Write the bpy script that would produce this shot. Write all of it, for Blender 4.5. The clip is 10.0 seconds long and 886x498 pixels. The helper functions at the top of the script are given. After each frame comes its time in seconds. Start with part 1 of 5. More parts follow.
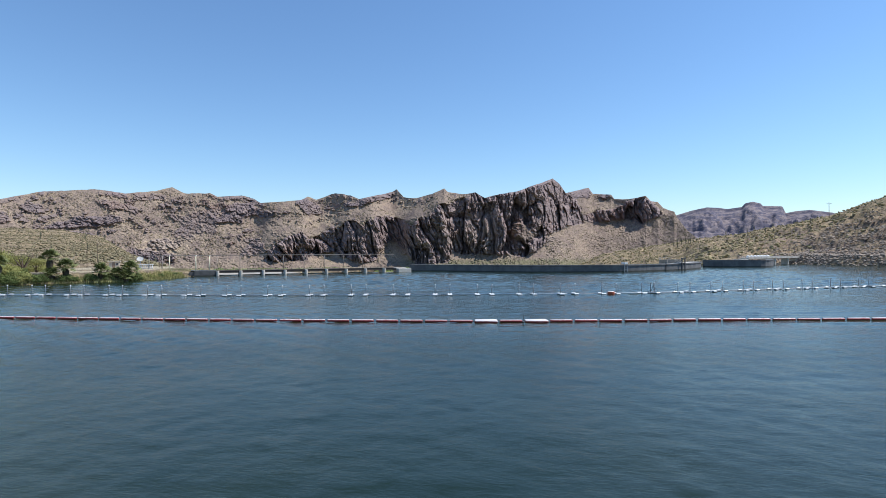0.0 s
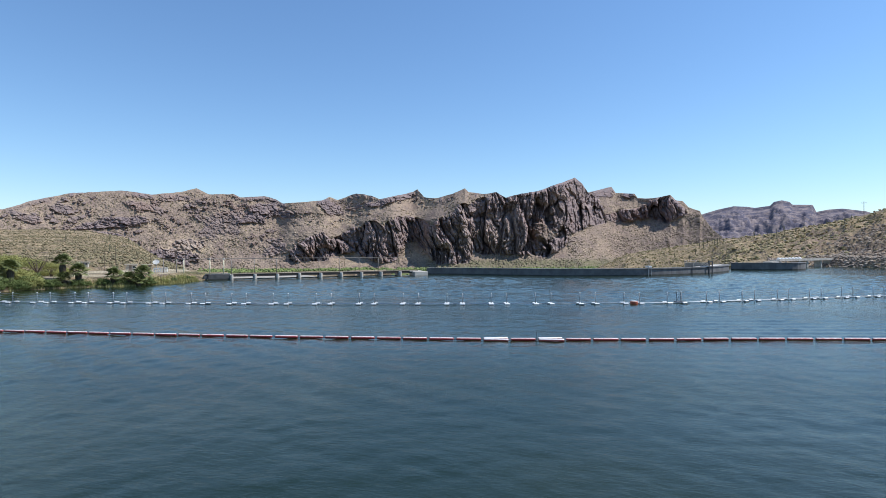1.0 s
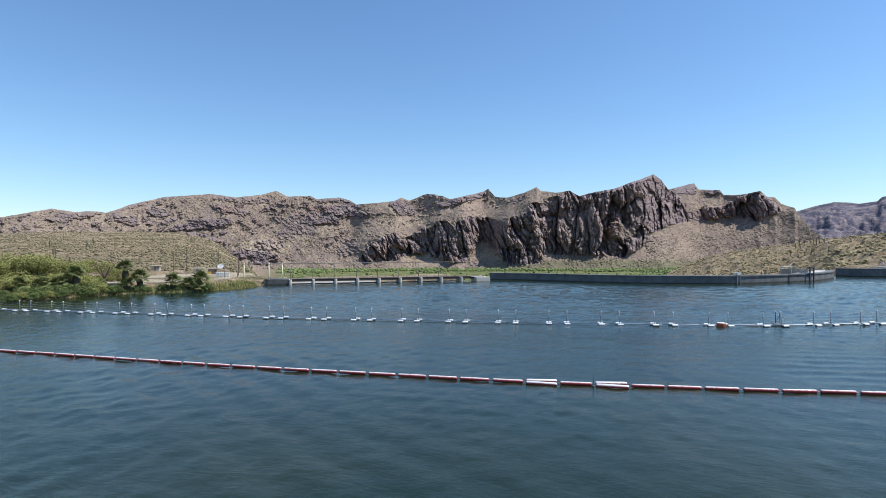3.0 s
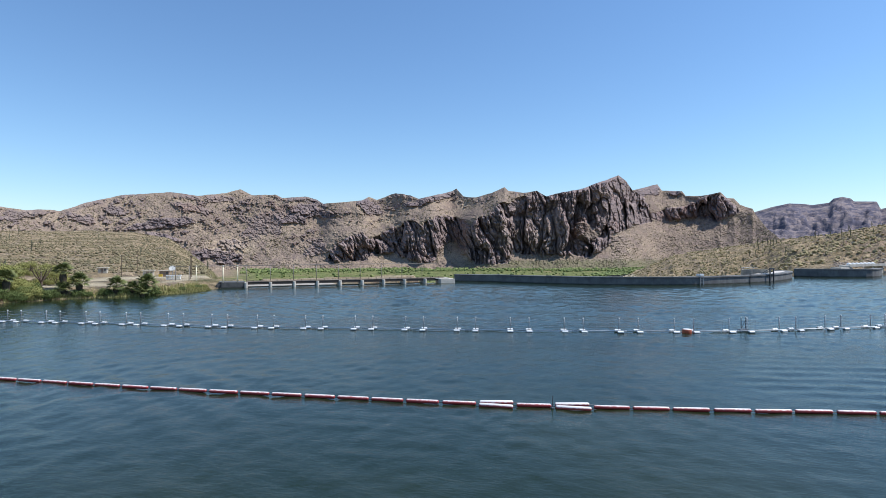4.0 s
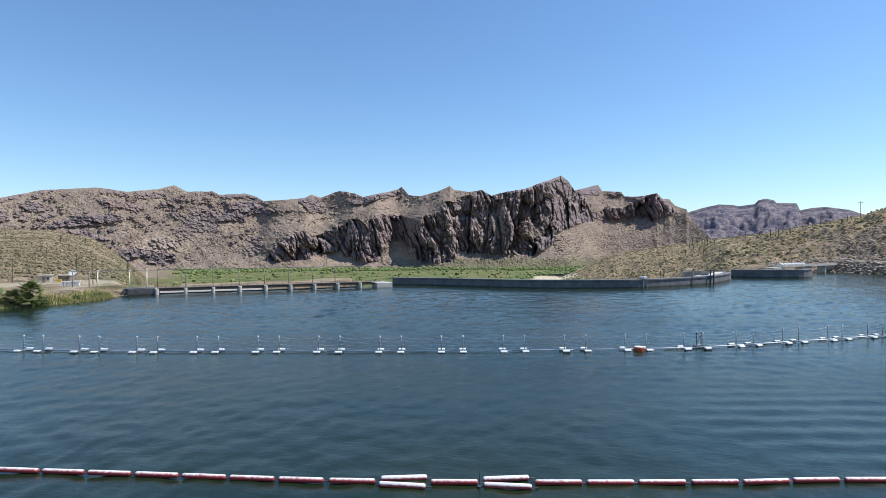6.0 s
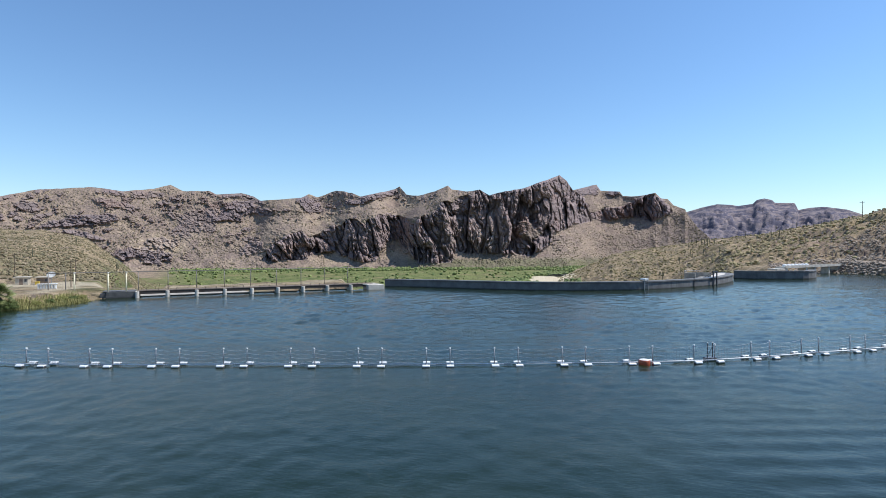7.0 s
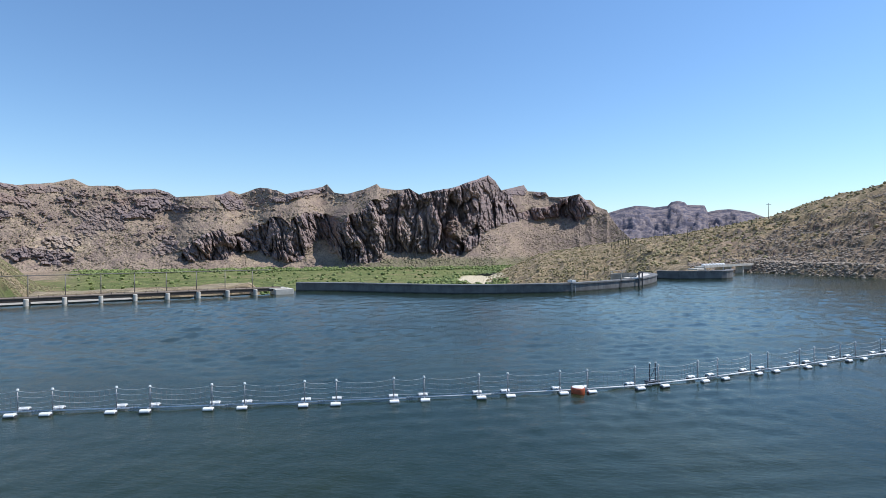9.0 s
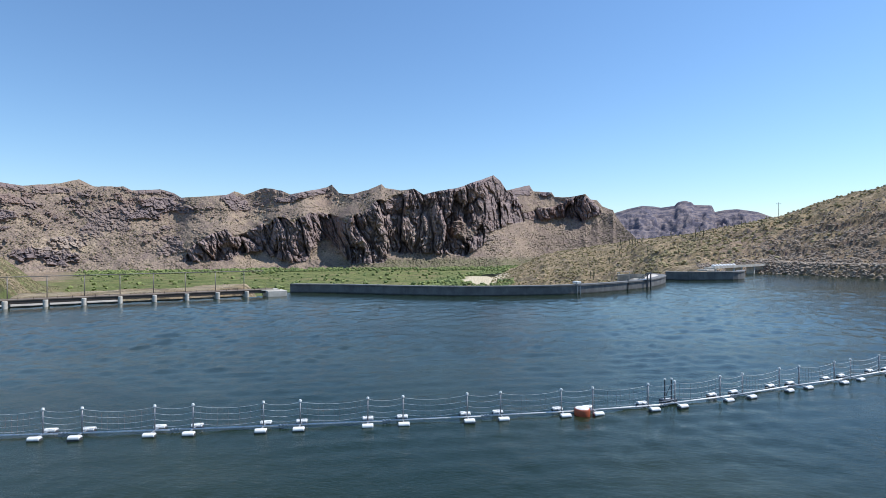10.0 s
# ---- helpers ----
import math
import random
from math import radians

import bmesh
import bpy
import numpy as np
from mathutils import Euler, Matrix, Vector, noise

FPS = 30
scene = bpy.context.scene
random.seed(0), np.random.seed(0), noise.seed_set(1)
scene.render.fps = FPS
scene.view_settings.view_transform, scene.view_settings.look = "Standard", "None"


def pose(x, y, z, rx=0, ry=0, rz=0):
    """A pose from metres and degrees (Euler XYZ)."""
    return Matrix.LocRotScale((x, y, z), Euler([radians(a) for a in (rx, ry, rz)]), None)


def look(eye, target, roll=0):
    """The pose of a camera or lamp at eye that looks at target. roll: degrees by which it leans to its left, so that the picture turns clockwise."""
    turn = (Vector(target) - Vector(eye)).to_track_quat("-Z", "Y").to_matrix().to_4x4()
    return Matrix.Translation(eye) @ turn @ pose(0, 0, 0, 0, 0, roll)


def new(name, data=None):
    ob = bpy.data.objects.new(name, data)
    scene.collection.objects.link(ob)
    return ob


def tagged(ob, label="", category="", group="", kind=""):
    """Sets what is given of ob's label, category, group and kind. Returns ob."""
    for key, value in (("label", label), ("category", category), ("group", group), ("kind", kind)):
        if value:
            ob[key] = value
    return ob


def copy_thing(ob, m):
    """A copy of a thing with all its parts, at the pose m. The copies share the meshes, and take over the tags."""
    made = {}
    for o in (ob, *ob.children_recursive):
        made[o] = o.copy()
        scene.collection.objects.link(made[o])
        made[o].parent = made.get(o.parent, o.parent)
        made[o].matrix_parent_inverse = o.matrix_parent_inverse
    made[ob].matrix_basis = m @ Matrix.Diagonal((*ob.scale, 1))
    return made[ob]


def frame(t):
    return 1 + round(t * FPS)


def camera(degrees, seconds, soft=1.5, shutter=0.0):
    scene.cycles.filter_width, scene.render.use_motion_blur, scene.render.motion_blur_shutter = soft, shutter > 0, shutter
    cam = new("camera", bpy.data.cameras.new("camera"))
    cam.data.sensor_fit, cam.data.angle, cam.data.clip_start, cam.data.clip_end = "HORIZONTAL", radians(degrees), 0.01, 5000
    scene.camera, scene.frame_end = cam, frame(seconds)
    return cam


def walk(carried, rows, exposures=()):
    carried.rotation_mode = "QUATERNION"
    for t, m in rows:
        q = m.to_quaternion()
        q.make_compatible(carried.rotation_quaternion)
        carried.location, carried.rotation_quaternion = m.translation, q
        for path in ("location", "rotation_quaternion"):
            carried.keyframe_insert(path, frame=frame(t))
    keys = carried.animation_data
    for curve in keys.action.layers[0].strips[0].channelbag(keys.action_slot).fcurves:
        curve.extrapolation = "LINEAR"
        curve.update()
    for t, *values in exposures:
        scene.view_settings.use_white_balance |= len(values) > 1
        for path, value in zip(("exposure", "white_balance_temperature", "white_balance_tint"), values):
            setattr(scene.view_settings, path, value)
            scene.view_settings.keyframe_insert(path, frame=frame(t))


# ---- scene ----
# ---- camera: seconds, eye, heading (right positive), pitch, roll in degrees ----
cam = camera(78.0, 10.0, soft=0.8)
PATH = [
    (0, (0.52, 1.25, 8.10), -15.15, 0.29, -0.27),
    (0.5, (0.66, 3.72, 8.71), -15.18, 0.26, -0.27),
    (1, (0.79, 6.42, 9.40), -17.37, 0.26, -0.27),
    (1.5, (0.83, 9.36, 10.04), -20.52, 0.29, -0.24),
    (2, (0.96, 12.13, 10.62), -24.78, 0.29, -0.22),
    (2.2, (0.95, 13.20, 10.81), -25.93, 0.27, -0.22),
    (3.3, (0.86, 19.00, 11.45), -24.15, 0.21, -0.24),
    (3.5, (0.83, 20.05, 11.57), -23.55, 0.20, -0.24),
    (4, (0.58, 22.66, 11.90), -21.65, 0.17, -0.26),
    (4.5, (0.36, 25.39, 12.28), -20.30, 0.11, -0.28),
    (5, (0.06, 28.21, 12.57), -18.63, 0.09, -0.28),
    (5.5, (-0.30, 31.32, 12.82), -16.64, 0.03, -0.29),
    (5.7, (-0.42, 32.60, 12.91), -16.22, 0.02, -0.29),
    (6.8, (-0.88, 40.00, 13.31), -15.93, -0.02, -0.29),
    (7, (-0.94, 41.35, 13.38), -15.87, -0.03, -0.29),
    (7.5, (-1.04, 44.72, 13.60), -13.09, -0.06, -0.27),
    (8, (-1.06, 48.38, 13.68), -13.42, -0.06, -0.25),
    (8.5, (-0.87, 52.02, 13.66), -11.22, -0.09, -0.25),
    (9, (-0.70, 55.42, 13.66), -8.62, -0.14, -0.28),
    (9.5, (-0.33, 59.07, 13.58), -9.03, -0.11, -0.33),
    (10, (0.09, 62.47, 13.54), -9.21, -0.09, -0.30),
]


def aim(eye, heading, pitch, roll):
    h, p = radians(heading), radians(pitch)
    way = Vector((math.sin(h) * math.cos(p), math.cos(h) * math.cos(p), math.sin(p)))
    return look(eye, Vector(eye) + way * 100, roll)


walk(cam, [(t, aim(eye, h, p, r)) for t, eye, h, p, r in PATH], exposures=[(0.0, 0.4, 5780, 8), (10.0, 0.4, 5780, 8)])

# ---- light: clear midday desert sky, high sun from the right ----
SUN_BEARING, SUN_HEIGHT = radians(70), radians(56)
world = bpy.data.worlds.new("desert_sky")
scene.world = world
world.use_nodes = True
wn = world.node_tree
sky = wn.nodes.new("ShaderNodeTexSky")
sky.sky_type = "NISHITA"
sky.sun_disc = False
sky.sun_elevation, sky.sun_rotation = SUN_HEIGHT, SUN_BEARING
sky.altitude, sky.air_density, sky.dust_density, sky.ozone_density = 700, 1.28, 0.0, 5.0
wn.nodes["Background"].inputs[1].default_value = 0.107
wn.links.new(sky.outputs[0], wn.nodes["Background"].inputs[0])
sun = new("sun", bpy.data.lights.new("sun", "SUN"))
sun.data.energy, sun.data.angle, sun.data.color = 4.2, radians(0.53), (1.0, 0.92, 0.82)
toward_sun = Vector((math.sin(SUN_BEARING) * math.cos(SUN_HEIGHT), math.cos(SUN_BEARING) * math.cos(SUN_HEIGHT), math.sin(SUN_HEIGHT)))
sun.matrix_world = look((0, 0, 300), Vector((0, 0, 300)) - toward_sun)


# ---- materials ----
class Mat:
    """A node material with short-hand for its nodes."""

    def __init__(self, name, rough=0.8, metal=0.0):
        self.m = bpy.data.materials.new(name)
        self.m.use_nodes = True
        self.n, self.l = self.m.node_tree.nodes, self.m.node_tree.links
        self.b = self.n["Principled BSDF"]
        self.b.inputs["Roughness"].default_value = rough
        self.b.inputs["Metallic"].default_value = metal
        self.geo = self.n.new("ShaderNodeNewGeometry")

    def put(self, socket, value):
        if hasattr(value, "links"):
            self.l.new(value, socket)
        elif isinstance(value, tuple) and len(value) == 3 and socket.type == "RGBA":
            socket.default_value = (*value, 1)
        else:
            socket.default_value = value

    def place(self, sx=1, sy=1, sz=1, local=False, turn=0):
        node = self.n.new("ShaderNodeMapping")
        node.inputs["Scale"].default_value = (sx, sy, sz)
        node.inputs["Rotation"].default_value = (0, 0, radians(turn))
        if local:
            self.l.new(self.n.new("ShaderNodeTexCoord").outputs["Object"], node.inputs[0])
        else:
            self.l.new(self.geo.outputs["Position"], node.inputs[0])
        return node.outputs[0]

    def noise(self, scale, detail=4, rough=0.55, where=None, distort=0.0):
        node = self.n.new("ShaderNodeTexNoise")
        for key, value in (("Scale", scale), ("Detail", detail), ("Roughness", rough), ("Distortion", distort)):
            node.inputs[key].default_value = value
        self.l.new(where or self.geo.outputs["Position"], node.inputs["Vector"])
        return node.outputs["Fac"]

    def cells(self, scale, where=None, feature="F1"):
        node = self.n.new("ShaderNodeTexVoronoi")
        node.feature = feature
        node.inputs["Scale"].default_value = scale
        self.l.new(where or self.geo.outputs["Position"], node.inputs["Vector"])
        return node.outputs[0]

    def ramp(self, fac, lo, hi, a=0.0, b=1.0):
        node = self.n.new("ShaderNodeMapRange")
        node.interpolation_type = "SMOOTHSTEP"
        for key, value in zip(range(5), (fac, lo, hi, a, b)):
            self.put(node.inputs[key], value)
        return node.outputs[0]

    def mix(self, fac, a, b, blend="MIX"):
        node = self.n.new("ShaderNodeMix")
        node.data_type, node.blend_type = "RGBA", blend
        self.put(node.inputs[0], fac)
        self.put(node.inputs[6], a)
        self.put(node.inputs[7], b)
        return node.outputs[2]

    def math(self, op, a, b=0.0):
        node = self.n.new("ShaderNodeMath")
        node.operation = op
        self.put(node.inputs[0], a)
        self.put(node.inputs[1], b)
        return node.outputs[0]

    def attribute(self, name):
        node = self.n.new("ShaderNodeAttribute")
        node.attribute_name = name
        return node.outputs["Fac"]

    def axis(self, vector, which):
        node = self.n.new("ShaderNodeSeparateXYZ")
        self.l.new(vector, node.inputs[0])
        return node.outputs[which]

    def random(self, island=False):
        if island:
            return self.geo.outputs["Random Per Island"]
        return self.n.new("ShaderNodeObjectInfo").outputs["Random"]

    def bump(self, height, distance, strength=1.0, after=None):
        node = self.n.new("ShaderNodeBump")
        node.inputs["Strength"].default_value = strength
        node.inputs["Distance"].default_value = distance
        self.l.new(height, node.inputs["Height"])
        if after:
            self.l.new(after, node.inputs["Normal"])
        self.l.new(node.outputs[0], self.b.inputs["Normal"])
        return node.outputs[0]

    def colour(self, value):
        self.put(self.b.inputs["Base Color"], value)
        return self.m


def ground_material():
    k = Mat("desert_ground", 0.95)
    k.b.inputs["Specular IOR Level"].default_value = 0.15
    up = k.axis(k.geo.outputs["True Normal"], 2)
    wide, mid, fine = k.noise(0.012, 5), k.noise(0.07, 6, 0.65), k.noise(0.45, 5, 0.7)
    soil = k.mix(k.ramp(wide, 0.35, 0.65), (0.325, 0.236, 0.168), (0.245, 0.178, 0.135))
    soil = k.mix(k.ramp(mid, 0.45, 0.7), soil, (0.42, 0.305, 0.205))
    # scattered low scrub too small to model, seen as dull olive speckle
    soil = k.mix(k.attribute("near"), soil, k.mix(k.ramp(mid, 0.4, 0.65), (0.37, 0.275, 0.160), (0.28, 0.205, 0.120)))
    speck = k.math("MULTIPLY", k.ramp(k.noise(0.20, 4, 0.75), 0.46, 0.58), k.attribute("scrub"))
    soil = k.mix(speck, soil, (0.155, 0.135, 0.075))
    stones = k.math("MULTIPLY", k.ramp(k.noise(0.11, 5, 0.8, distort=0.5), 0.52, 0.60), k.attribute("scrub"))
    soil = k.mix(stones, soil, (0.125, 0.098, 0.09))
    pale = k.math("MULTIPLY", k.ramp(k.noise(0.17, 4, 0.7), 0.555, 0.60), k.attribute("scrub"))
    soil = k.mix(pale, soil, (0.54, 0.41, 0.27))
    bush = k.math("MULTIPLY", k.ramp(k.cells(0.11), 0.26, 0.16), k.attribute("scrub"))
    soil = k.mix(bush, soil, (0.075, 0.072, 0.042))
    # volcanic rock: dark varnish with paler streaks
    streak = k.noise(0.04, 6, 0.72, k.place(1.0, 1.0, 0.55))
    rock = k.mix(k.ramp(streak, 0.42, 0.57), (0.145, 0.104, 0.11), (0.38, 0.268, 0.24))
    rock = k.mix(k.ramp(fine, 0.5, 0.75, 0, 0.5), rock, (0.20, 0.15, 0.115))
    warm = k.ramp(k.noise(0.008, 4), 0.52, 0.7)
    rock = k.mix(k.math("MULTIPLY", warm, 0.6), rock, (0.24, 0.15, 0.11))
    rocky = k.math("MAXIMUM", k.ramp(k.math("ADD", up, k.math("MULTIPLY", mid, 0.3)), 0.66, 0.46), k.attribute("rock"))
    rock = k.mix(k.ramp(k.noise(0.02, 6, 0.7), 0.46, 0.64, 0, 0.6), rock, (0.145, 0.11, 0.11))
    rocky = k.math("MULTIPLY", rocky, k.attribute("wild"))
    body = k.mix(rocky, soil, rock)
    green = k.mix(k.ramp(k.noise(0.05, 5, 0.6), 0.4, 0.62), (0.125, 0.155, 0.046), (0.225, 0.230, 0.085))
    green = k.mix(k.ramp(k.noise(0.14, 6, 0.75), 0.48, 0.60), green, (0.078, 0.085, 0.034))
    green = k.mix(k.ramp(k.noise(0.018, 5, 0.65), 0.52, 0.64, 0, 0.7), green, (0.25, 0.20, 0.10))
    # distance haze put into the far mesa's colour as a bluish purple
    haze_tint = k.mix(k.ramp(k.noise(0.02, 7, 0.75, k.place(1, 1, 2.5)), 0.44, 0.58), (0.105, 0.096, 0.125), (0.25, 0.205, 0.20))
    body = k.mix(k.attribute("far"), body, haze_tint)
    body = k.mix(k.attribute("grass"), body, green)
    body = k.mix(k.attribute("sand"), body, k.mix(fine, (0.68, 0.58, 0.41), (0.52, 0.43, 0.29)))
    k.colour(body)
    first = k.bump(k.noise(0.09, 8, 0.75), 4.5, 0.7)
    second = k.bump(k.noise(0.35, 6, 0.75), 1.6, 0.8, first)
    k.bump(k.noise(1.6, 4, 0.7), 0.25, 0.7, second)
    return k.m


def mountain_material():
    k = Mat("mountain_rock_and_soil", 0.95)
    k.b.inputs["Specular IOR Level"].default_value = 0.12
    wide, mid, fine = k.noise(0.012, 5), k.noise(0.06, 6, 0.65), k.noise(0.30, 5, 0.7)
    soil = k.mix(k.ramp(wide, 0.38, 0.62), (0.285, 0.218, 0.163), (0.215, 0.163, 0.132))
    soil = k.mix(k.ramp(fine, 0.46, 0.66, 0, 0.8), soil, (0.40, 0.298, 0.212))
    soil = k.mix(k.ramp(k.noise(0.022, 5, 0.7), 0.5, 0.62, 0, 0.7), soil, (0.215, 0.158, 0.135))
    soil = k.mix(k.ramp(k.noise(0.16, 5, 0.75, distort=0.5), 0.53, 0.61), soil, (0.135, 0.105, 0.088))
    soil = k.mix(k.ramp(k.cells(0.14), 0.30, 0.18, 0, 0.85), soil, (0.095, 0.088, 0.050))
    soil = k.mix(k.math("MULTIPLY", k.attribute("pale"), 0.8), soil, k.mix(k.ramp(fine, 0.4, 0.62), (0.30, 0.225, 0.15), (0.60, 0.475, 0.32)))
    soil = k.mix(k.math("MULTIPLY", k.attribute("lush"), k.ramp(fine, 0.35, 0.6)), soil, (0.10, 0.115, 0.045))
    streak = k.noise(0.05, 6, 0.72, k.place(1.6, 1.6, 0.5))
    rock = k.mix(k.attribute("tone"), (0.165, 0.132, 0.130), (0.335, 0.254, 0.236))
    rock = k.mix(k.ramp(streak, 0.46, 0.62, 0, 0.6), rock, (0.145, 0.120, 0.124))
    rock = k.mix(k.ramp(k.noise(0.12, 6, 0.75), 0.54, 0.66, 0, 0.7), rock, (0.36, 0.265, 0.215))
    rock = k.mix(k.ramp(k.noise(0.009, 4), 0.52, 0.68, 0, 0.5), rock, (0.255, 0.160, 0.125))
    rock = k.mix(k.math("MULTIPLY", k.attribute("pale"), 0.6), rock, (0.47, 0.37, 0.28))
    k.colour(k.mix(k.attribute("rock"), soil, rock))
    first = k.bump(k.noise(0.12, 7, 0.75), 3.2, 0.6)
    k.bump(k.noise(0.5, 5, 0.75), 0.9, 0.7, first)
    return k.m


def water_material():
    k = Mat("lake_water", 0.11)
    k.b.inputs["IOR"].default_value = 1.333
    deep = k.mix(k.ramp(k.noise(0.03, 3), 0.4, 0.65), (0.010, 0.020, 0.010), (0.019, 0.027, 0.010))
    k.colour(deep)
    breeze = k.ramp(k.noise(0.022, 3, 0.5, k.place(0.6, 1.3, 1, turn=20)), 0.3, 0.7, 0.45, 1.0)
    swell = k.noise(0.22, 4, 0.55, k.place(0.75, 1.25, 1, turn=-14), 0.35)
    chop = k.noise(1.5, 5, 0.66, k.place(0.65, 1.3, 1, turn=10), 0.4)
    ripple = k.noise(4.2, 5, 0.7, k.place(0.75, 1.15, 1, turn=-8))
    first = k.bump(swell, 0.06, 1.0)
    second = k.bump(k.math("MULTIPLY", chop, breeze), 0.055, 1.0, first)
    k.bump(k.math("MULTIPLY", ripple, breeze), 0.022, 1.0, second)
    return k.m


def concrete_material(name, light, dark, stains=True, wet_to=0.75):
    k = Mat(name, 0.9)
    body = k.mix(k.ramp(k.noise(0.35, 6, 0.65), 0.35, 0.68), dark, light)
    if stains:
        runs = k.noise(0.9, 5, 0.7, k.place(1.0, 1.0, 0.08))
        body = k.mix(k.ramp(runs, 0.52, 0.75, 0, 0.55), body, tuple(c * 0.55 for c in dark))
    height = k.axis(k.geo.outputs["Position"], 2)
    wet = k.ramp(k.math("ADD", height, k.math("MULTIPLY", k.noise(0.8, 3), 0.5)), wet_to, wet_to - 0.4)
    k.colour(k.mix(wet, body, (0.045, 0.045, 0.04)))
    k.bump(k.noise(5, 5, 0.6), 0.03, 0.5)
    return k.m


def plain_material(name, colour, rough=0.6, metal=0.0, vary=0.25, scale=3.0, local=True, bump=0.0):
    k = Mat(name, rough, metal)
    dull = tuple(c * (1 - vary) for c in colour)
    where = k.place(local=True) if local else None
    k.colour(k.mix(k.ramp(k.noise(scale, 5, 0.65, where), 0.35, 0.7), colour, dull))
    if bump:
        k.bump(k.noise(scale * 4, 4, 0.6, where), bump)
    return k.m


GROUND, MOUNTAIN, WATER = ground_material(), mountain_material(), water_material()
CONCRETE = concrete_material("dam_concrete", (0.185, 0.180, 0.175), (0.12, 0.116, 0.114))
PALE_CONCRETE = concrete_material("pale_concrete", (0.62, 0.57, 0.49), (0.46, 0.42, 0.36), True, 0.2)
# abutment concrete: water stains and the face's shade both put into the colour
DARK_CONCRETE = concrete_material("stained_shaded_concrete", (0.13, 0.125, 0.115), (0.075, 0.072, 0.07))


# ---- building helpers ----
def mesh_of(name, verts, faces, material, smooth=False):
    me = bpy.data.meshes.new(name)
    me.from_pydata(verts, [], faces)
    me.materials.append(material)
    if smooth:
        me.polygons.foreach_set("use_smooth", [True] * len(me.polygons))
    return me


def part(name, bm, material, parent=None, label="", smooth=False):
    """Links a bmesh as one mesh object, under a thing or a part."""
    me = bpy.data.meshes.new(name)
    bm.normal_update()
    bm.to_mesh(me)
    bm.free()
    me.materials.append(material)
    if smooth:
        me.polygons.foreach_set("use_smooth", [True] * len(me.polygons))
    ob = new(name, me)
    ob.parent = parent
    return tagged(ob, label) if label else ob


def thing(name, label, category, m=None, group="", kind=""):
    ob = new(name)
    ob.empty_display_size = 0.2
    if m is not None:
        ob.matrix_basis = m
    return tagged(ob, label, category, group, kind)


def add_box(bm, x0, x1, y0, y1, z0, z1, bevel=0.0):
    """A box, with its edges taken off where bevel is given."""
    made = bmesh.ops.create_cube(bm, size=1.0, matrix=Matrix.Translation(((x0 + x1) / 2, (y0 + y1) / 2, (z0 + z1) / 2)) @ Matrix.Diagonal((x1 - x0, y1 - y0, z1 - z0, 1)))
    if bevel:
        edges = list({e for v in made["verts"] for e in v.link_edges})
        bmesh.ops.bevel(bm, geom=edges, offset=bevel, segments=2, affect="EDGES", profile=0.7)
    return bm


def box(x0, x1, y0, y1, z0, z1, bevel=0.0):
    return add_box(bmesh.new(), x0, x1, y0, y1, z0, z1, bevel)


def add_tube(bm, points, radii, sides=8, cap=True):
    """A round tube along points, with one radius or one for each point."""
    points = [Vector(p) for p in points]
    if not hasattr(radii, "__len__"):
        radii = [radii] * len(points)
    rings, side = [], None
    for i, p in enumerate(points):
        way = (points[min(i + 1, len(points) - 1)] - points[max(i - 1, 0)]).normalized()
        if side is None:
            side = way.orthogonal().normalized()
        side = (side - way * side.dot(way)).normalized()
        other = way.cross(side)
        rings.append([bm.verts.new(p + (side * math.cos(a) + other * math.sin(a)) * radii[i]) for a in (2 * math.pi * j / sides for j in range(sides))])
    for a, b in zip(rings, rings[1:]):
        for j in range(sides):
            bm.faces.new((a[j], a[(j + 1) % sides], b[(j + 1) % sides], b[j]))
    if cap:
        bm.faces.new(rings[0][::-1])
        bm.faces.new(rings[-1])
    return bm


def tube(points, radii, sides=8, cap=True):
    return add_tube(bmesh.new(), points, radii, sides, cap)


def curve_through(points, step):
    """Even steps along a smooth line through plan points: [(x, y)], and the length."""
    p = np.array(points, float)
    p = np.vstack([2 * p[0] - p[1], p, 2 * p[-1] - p[-2]])
    out = []
    for i in range(1, len(p) - 2):
        for t in np.linspace(0, 1, 24, endpoint=False):
            a, b, c, d = p[i - 1:i + 3]
            out.append(0.5 * (2 * b + (c - a) * t + (2 * a - 5 * b + 4 * c - d) * t ** 2 + (3 * b - a - 3 * c + d) * t ** 3))
    out.append(p[-2])
    out = np.array(out)
    run = np.concatenate([[0], np.cumsum(np.hypot(*np.diff(out, axis=0).T))])
    at = np.arange(0, run[-1], step)
    return np.stack([np.interp(at, run, out[:, 0]), np.interp(at, run, out[:, 1])], 1)


# ---- noise on arrays ----
def lattice(ix, iy, seed):
    h = (ix.astype(np.int64) * 374761393 + iy.astype(np.int64) * 668265263 + seed * 1274126177) & 0xFFFFFFFF
    h = ((h ^ (h >> 13)) * 1274126177) & 0xFFFFFFFF
    return ((h ^ (h >> 16)) & 0xFFFF) / 65535.0


def soft_noise(x, y, seed=0):
    ix, iy = np.floor(x), np.floor(y)
    fx, fy = x - ix, y - iy
    fx, fy = fx * fx * fx * (fx * (fx * 6 - 15) + 10), fy * fy * fy * (fy * (fy * 6 - 15) + 10)
    a, b = lattice(ix, iy, seed), lattice(ix + 1, iy, seed)
    c, d = lattice(ix, iy + 1, seed), lattice(ix + 1, iy + 1, seed)
    return (a + (b - a) * fx) * (1 - fy) + (c + (d - c) * fx) * fy


